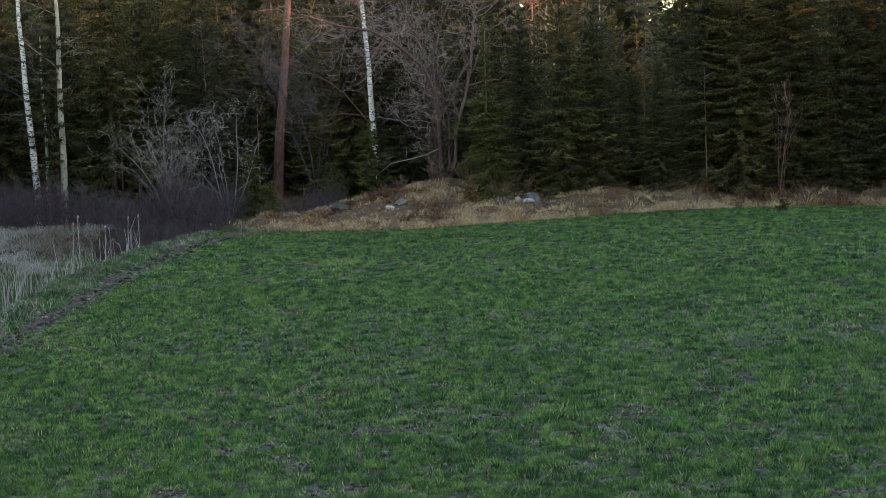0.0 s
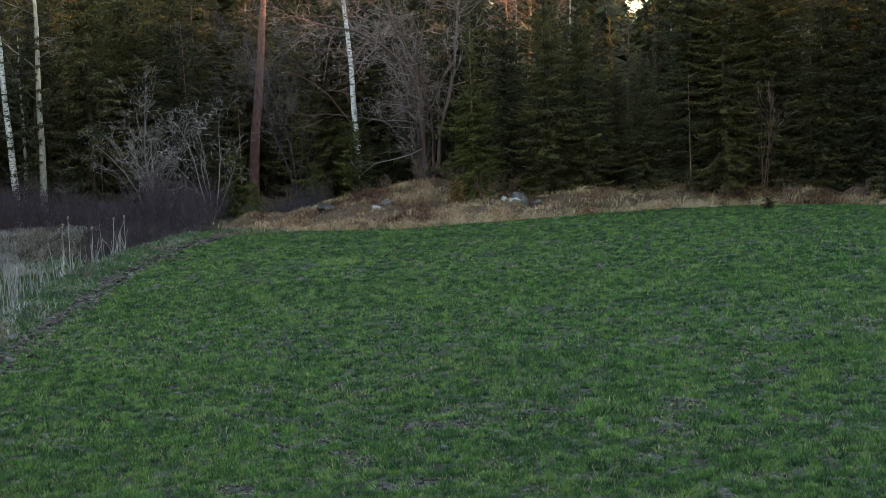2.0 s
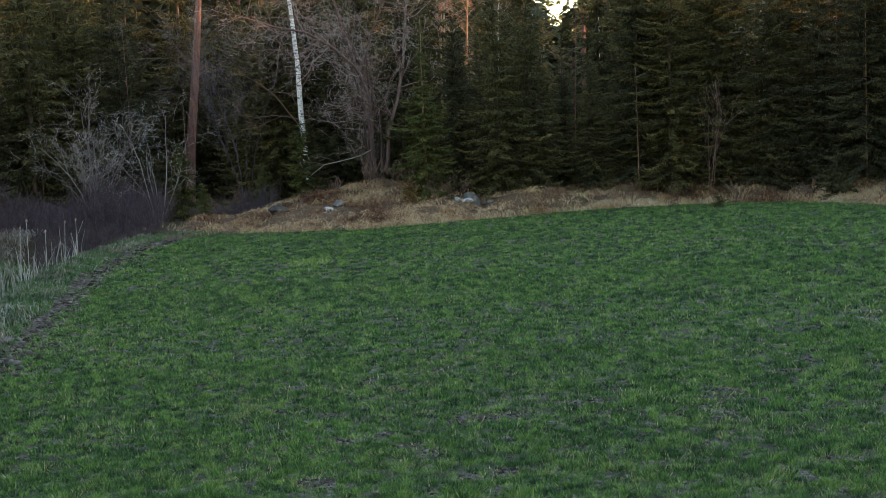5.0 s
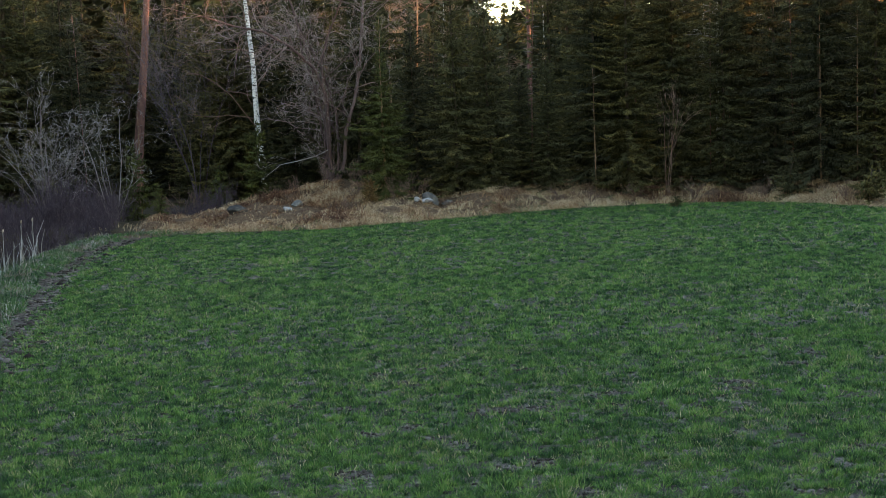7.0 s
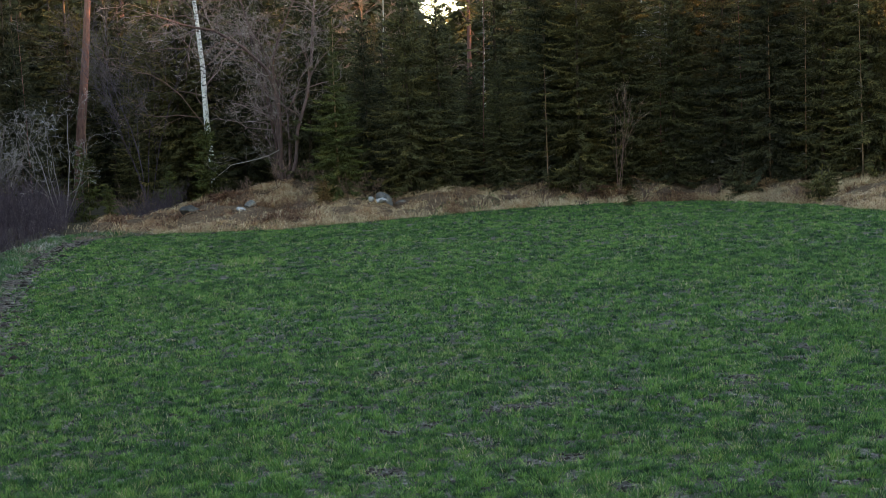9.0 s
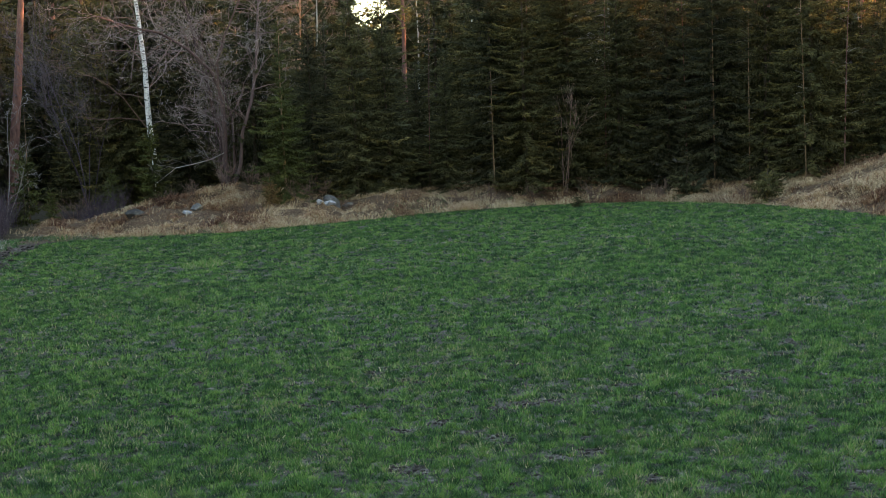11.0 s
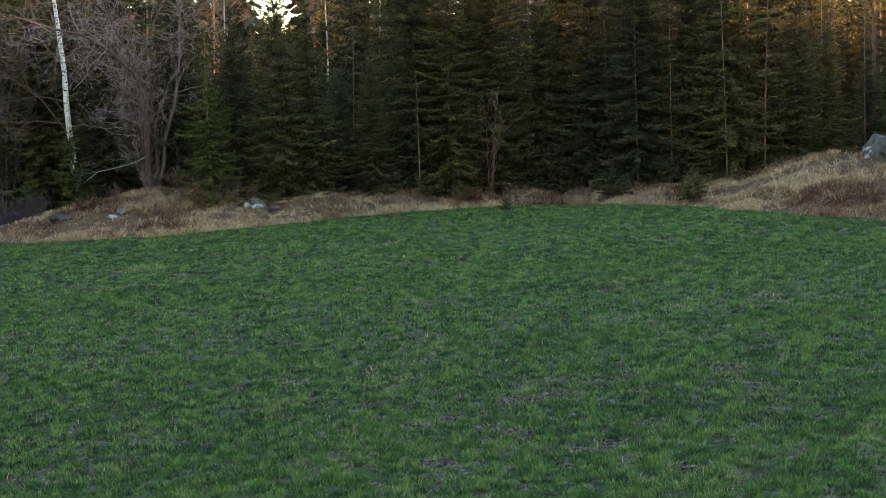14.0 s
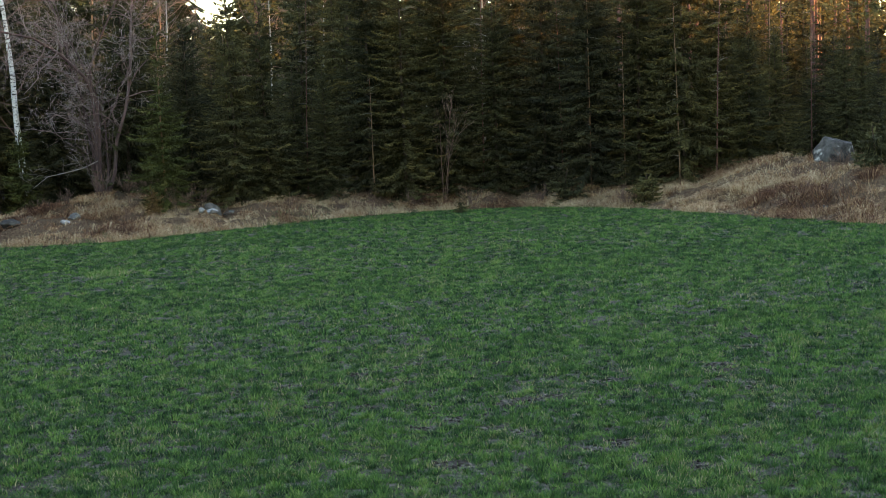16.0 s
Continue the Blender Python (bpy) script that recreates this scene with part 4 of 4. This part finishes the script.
trunk_tree(-20.5, 60.0, 15.0, 0.16, (-0.7, 0), M_BIRCH, "birch", "white birch trunk with black marks and bare twigs", 51, 0.3, 16, 3.2, M_TWIG_DARK, (4, 3, 1))
trunk_tree(-19.2, 59.8, 14.5, 0.16, (0.15, 0), M_GREY_BARK, "aspen", "pale grey-green aspen trunk with bare branches", 52, 0.36, 15, 3.6, M_TWIG, (4, 3, 1), tone=0.5)
trunk_tree(-20.5, 61.0, 9.0, 0.08, (-0.1, 0), M_GREY_BARK, "aspen", "thin pale aspen trunk with bare twigs", 53, 0.4, 12, 2.2, M_TWIG)
trunk_tree(-4.45, 60.5, 14.0, 0.14, (-0.95, 0), M_BIRCH, "birch", "leaning white birch trunk with long drooping twigs", 54, 0.25, 22, 5.2, M_TWIG_BROWN, (6, 4, 2), 0.05, 0.4)
trunk_tree(15.6, 58.4, 12.5, 0.07, (0.3, 0), M_GREY_BARK, "birch", "slender grey bare birch between spruces", 57, 0.42, 18, 3.0, M_TWIG_PALE, (5, 3), 0.02, 0.5)
trunk_tree(-13.7, 78.5, 20.0, 0.30, (1.9, 0), M_PINE_BARK, "pine", "straight reddish pine trunk in the forest", 55, 0.62, 14, 4.0, M_TWIG_BROWN)


def pine_crown(root, h, seed, lean):
    """Clumps of needles round the upper limbs of a pine."""
    r = np.random.default_rng(seed)
    V, T = [], []
    for _ in range(40):
        s = r.uniform(0.42, 1.0)
        a, q = r.uniform(0, 6.28), r.uniform(0.3, 2.6) * (1.15 - s) * 2.2
        c = np.array([lean * s + math.cos(a) * q, math.sin(a) * q, s * h + r.normal(0, 0.2)])
        n = 34
        d = r.normal(0, 1, (n, 3))
        d[:, 2] = np.abs(d[:, 2]) * 0.6
        d /= np.linalg.norm(d, axis=1)[:, None]
        p = c + r.normal(0, 0.28, (n, 3))
        tip = p + d * r.uniform(0.25, 0.5, n)[:, None]
        w = np.cross(d, r.normal(0, 1, (n, 3))) * 0.05
        V.append(np.stack([p, (p + tip) / 2 + w, tip, (p + tip) / 2 - w], 1))
        T.append(np.clip(r.normal(0.6, 0.2, n), 0, 1))
    V, T = np.concatenate(V), np.concatenate(T)
    o = (np.arange(len(V)) * 4)[:, None]
    part("crown", mesh_of("crown", V.reshape(-1, 3), np.concatenate([o + [0, 1, 2], o + [0, 2, 3]], 0), M_NEEDLE, np.repeat(T, 4)), root)


PINES = [(11.2, 99.0, 21.0, 0.20), (44.0, 115.0, 22.0, 0.25), (60.3, 105.0, 21.0, 0.28), (66.0, 112.0, 20.0, 0.22), (68.5, 118.0, 21.0, 0.26), (73.0, 121.0, 20.0, 0.24), (71.0, 110.0, 20.0, 0.2), (36.0, 112.0, 20.0, 0.2), (52.0, 118.0, 21.0, 0.22), (48.0, 108.0, 20.0, 0.18), (30.0, 104.0, 20.0, 0.18), (57.0, 122.0, 21.0, 0.2), (-13.0, 96.0, 21, 0.22), (-24.0, 90.0, 20, 0.22), (20.0, 112.0, 20, 0.2)]
pr = np.random.default_rng(77)
for k in range(22):
    az, dist = radians(18.5 + 0.72 * k + pr.uniform(-0.3, 0.3)), pr.uniform(84, 128)
    PINES.append((dist * math.sin(az), dist * math.cos(az), pr.uniform(18, 22), pr.uniform(0.13, 0.22)))
for k, (x, y, h, r0) in enumerate(PINES):
    pn = trunk_tree(x, y, h, r0, (0.3, 0), M_PINE_BARK, "pine", "tall slim pine trunk lit by low sun", 500 + k, 0.5, 10, 3.0, M_TWIG_BROWN, (3, 2))
    pine_crown(pn, h, 540 + k, 0.3)
for k, (x, y, h) in enumerate([(5.0, 104.0, 17.0), (8.0, 112.0, 18.0), (1.0, 108.0, 18.0), (12.5, 101.0, 16.0), (24.0, 100.0, 17.0), (2.6, 79.0, 14.5), (-1.0, 80.0, 15.5), (1.2, 85.0, 16.0), (17.0, 104.0, 17.0)]):
    trunk_tree(x, y, h, 0.075, (0.4, 0), M_GREY_BARK if y > 95 else M_PALE_BARK, "birch", "slender bare birch crown lit pink by low sun", 560 + k, 0.35, 26, 4.2, M_TWIG_BROWN, (6, 4), 0.02, 0.8)


# ---- fallen branch ----
def fallen_branch():
    r = np.random.default_rng(71)
    root = tagged(new("fallen_branch"), "bleached grey broken branch hanging beside the willow", "branch")
    root.location = (-1.7, 58.5, 0.42)
    tb = Tubes()
    base = [(0.2, 0.2, 2.75), (-0.4, 0.2, 2.48), (-1.2, 0.1, 2.30), (-1.9, 0.0, 2.18), (-2.65, -0.1, 1.62)]
    tb.add(base, [0.030, 0.028, 0.022, 0.015, 0.006], 6, 0.75)
    for k in range(12):
        s = r.uniform(0.15, 1) * 4
        i = min(int(s), 3)
        c = np.array(base[i]) * (1 - s + i) + np.array(base[i + 1]) * (s - i)
        grow(tb, c, np.array([r.normal(-0.6, 0.4), r.normal(0, 0.5), r.normal(0.1, 0.5)]), r.uniform(0.3, 1.1), 0.009, 2, r, 0.6, -0.02, 0.6, (0, 0, 3, 1))
    part("limb", tb.mesh("limb", M_TWIG), root)


fallen_branch()


# ---- thicket ----
def thicket(box, count, height, seed, label, mat):
    r = np.random.default_rng(seed)
    tb = Tubes()
    for _ in range(count):
        x, y = r.uniform(box[0], box[1]), r.uniform(box[2], box[3])
        if field_distance(np.array([x]), np.array([y]))[0] < 1.7:
            continue
        z = float(ground_z(x, y))
        h = height * (0.30 + 0.95 * vnoise(x, y, 2.2, seed)) * r.uniform(0.45, 1.1)
        a, f = r.uniform(0, 6.28), r.uniform(0.0, 0.75)
        d = np.array([math.cos(a) * f, math.sin(a) * f, 1.0])
        p = np.array([x, y, z - 0.05])
        q = p + d * h * 0.55
        e = q + (d + r.normal(0, 0.25, 3)) * h * 0.45
        tb.add([p, q, e], [0.010, 0.007, 0.0035], 3, r.uniform(0, 0.8))
        for _ in range(7):
            s = r.uniform(0.25, 0.95)
            c = p + (q - p) * min(1, s / 0.55) + (e - q) * max(0, (s - 0.55) / 0.45)
            t = c + r.normal(0, 0.22, 3) * h * 0.6 + [0, 0, 0.18 * h]
            tb.add([c, t], [0.006, 0.003], 3, r.uniform(0, 1))
    return tagged(new("thicket", tb.mesh("thicket", mat, False)), label, "thicket", kind="stuff")


thicket((-27, -10.4, 54.5, 59.5), 2700, 2.0, 81, "dense purple-brown leafless thicket below the trees", M_TWIG_DARK)
thicket((-15, -10.2, 51.0, 55.5), 900, 1.5, 83, "dark leafless brush behind the ditch verge", M_TWIG_DARK)
thicket((-8.4, -6.0, 57.5, 60.5), 260, 1.1, 82, "thin purple-brown leafless brush by the bank", M_TWIG_DARK)


# ---- far woods ----
def woods(trees, n, reach, seed, name, label):
    """Many plain spruces, each a cone of n sinking sprays."""
    r = np.random.default_rng(seed)
    V, T = [], []
    for x, y, z, h in trees:
        u = np.sort(r.uniform(0.02, 1, n))
        a = r.uniform(0, 6.28, n)
        q = reach * (1 - u) ** 0.7 + 0.2
        p = np.column_stack([x + 0 * u, y + 0 * u, u * h + z])
        tip = p + np.column_stack([np.cos(a) * q, np.sin(a) * q, -0.3 * q])
        w = np.column_stack([-np.sin(a), np.cos(a), 0.6 + 0 * a]) * (0.40 + 0.40 * (1 - u))[:, None]
        V.append(np.stack([p, (p + tip) / 2 + w, tip, (p + tip) / 2 - w], 1))
        T.append(np.clip(r.normal(0.4, 0.15, n), 0, 1))
    V, T = np.concatenate(V), np.concatenate(T)
    o = (np.arange(len(V)) * 4)[:, None]
    return tagged(new(name, mesh_of(name, V.reshape(-1, 3), np.concatenate([o + [0, 1, 2], o + [0, 2, 3]], 0), M_NEEDLE, np.repeat(T, 4))), label, "woods", kind="stuff")


fr = np.random.default_rng(91)
FAR = []
for k in range(1300):
    deg, dist = fr.uniform(-38, 35 if k < 900 else -3.5), fr.uniform(104, 185)
    if deg > 16 and dist < 128:
        dist += 40
    h = dist * 0.108 * fr.uniform(0.9, 1.05) if 4.2 < deg < 6.3 or deg > 32 else dist * 0.118 + fr.uniform(2, 8) + (5 if k >= 900 else 0)
    FAR.append((dist * math.sin(radians(deg)), dist * math.cos(radians(deg)), 0.3, h))
woods(FAR, 84, 3.4, 92, "far_woods", "dark spruce woods far behind the forest edge")

# unseen woods added on both sides of the field; these block the low sun
SIDE = []
for k in range(96):
    x, y = 45.0 + 3.0 * (k % 6) + fr.uniform(-1, 1), -13.0 + 4.4 * (k // 6) + fr.uniform(-1.5, 1.5)
    if x > 0.647 * (y + 3) + 1.5:
        SIDE.append((x, y, 0.4, fr.uniform(18, 21) - 8.0 * float(smooth(40, 47, y))))
# more unseen blockers; heights dip where the sun is let through to treetops
for k in range(66):
    y = 56.0 + 6.6 * (k // 11) + fr.uniform(-2.5, 2.5)
    SIDE.append((0.655 * (y + 3) + 5.5 + 1.7 * (k % 11) + fr.uniform(-0.8, 0.8), y, 0.3, fr.uniform(17.5, 20.5) - 8.0 * float(1 - smooth(60, 64, y)) - 8.0 * float(smooth(76, 82, y))))
woods(SIDE, 210, 3.2, 93, "side_woods", "unseen spruce woods added beside the field to block the low sun")
# unseen trees added on the left to cut skylight on that side
DITCH = [(-20.5 - 4.0 * (k % 4) + fr.uniform(-1.2, 1.2), -26.0 + 5.0 * (k // 4) + fr.uniform(-1.5, 1.5), -0.9, fr.uniform(17, 21)) for k in range(48)] + [(-28.5 - 3.6 * (k % 4) + fr.uniform(-1, 1), 35.0 + 4.2 * (k // 4) + fr.uniform(-1, 1), -0.5, fr.uniform(11, 13)) for k in range(28)]
woods(DITCH, 150, 3.2, 94, "ditch_woods", "unseen spruce woods added beyond the ditch to dim the skylight")


# ---- clods on the bare strip ----
def clods():
    r = np.random.default_rng(95)
    bm = bmesh.new()
    bmesh.ops.create_icosphere(bm, subdivisions=1, radius=1.0)
    bm.verts.ensure_lookup_table()
    base = np.array([v.co[:] for v in bm.verts])
    tri = np.array([[v.index for v in f.verts] for f in bm.faces])
    bm.free()

    def scatter(x, y, size, name, label):
        n = len(x)
        z = ground_z(x, y)
        v = base[None] * (size[:, None, None] * np.stack([r.uniform(0.8, 1.5, n), r.uniform(0.8, 1.5, n), r.uniform(0.4, 0.9, n)], -1)[:, None, :]) * r.uniform(0.75, 1.2, (n, len(base), 1))
        v = v + np.stack([x, y, z], -1)[:, None, :]
        f = (tri[None] + (np.arange(n) * len(base))[:, None, None]).reshape(-1, 3)
        tagged(new(name, mesh_of(name, v.reshape(-1, 3), f, M_CLOD, np.repeat(r.uniform(0, 1, n), len(base)))), label, "soil", kind="stuff")

    n = 15000
    x, y = r.uniform(-10.5, -3.5, n), r.uniform(18, 50, n)
    d = field_distance(x, y)
    keep = (d > -1.0) & (d < 0.35) & (r.uniform(0, 1, n) < 0.9 * np.exp(-((d + 0.2) / 0.6) ** 2))
    x, y = x[keep], y[keep]
    scatter(x, y, r.uniform(0.012, 0.06, len(x)) * r.uniform(0.6, 1.8, len(x)), "soil_clods", "dry grey-brown clods on the bare strip")
    n = 60000
    x, y = r.uniform(-5.0, 10.0, n), r.uniform(9.0, 21.0, n)
    keep = bareness(x, y) > r.uniform(0.45, 0.9, n)
    x, y = x[keep], y[keep]
    scatter(x, y, r.uniform(0.008, 0.026, len(x)) * r.uniform(0.6, 1.6, len(x)), "soil_crumbs", "dark crumbs of soil on bare spots of the field")


clods()
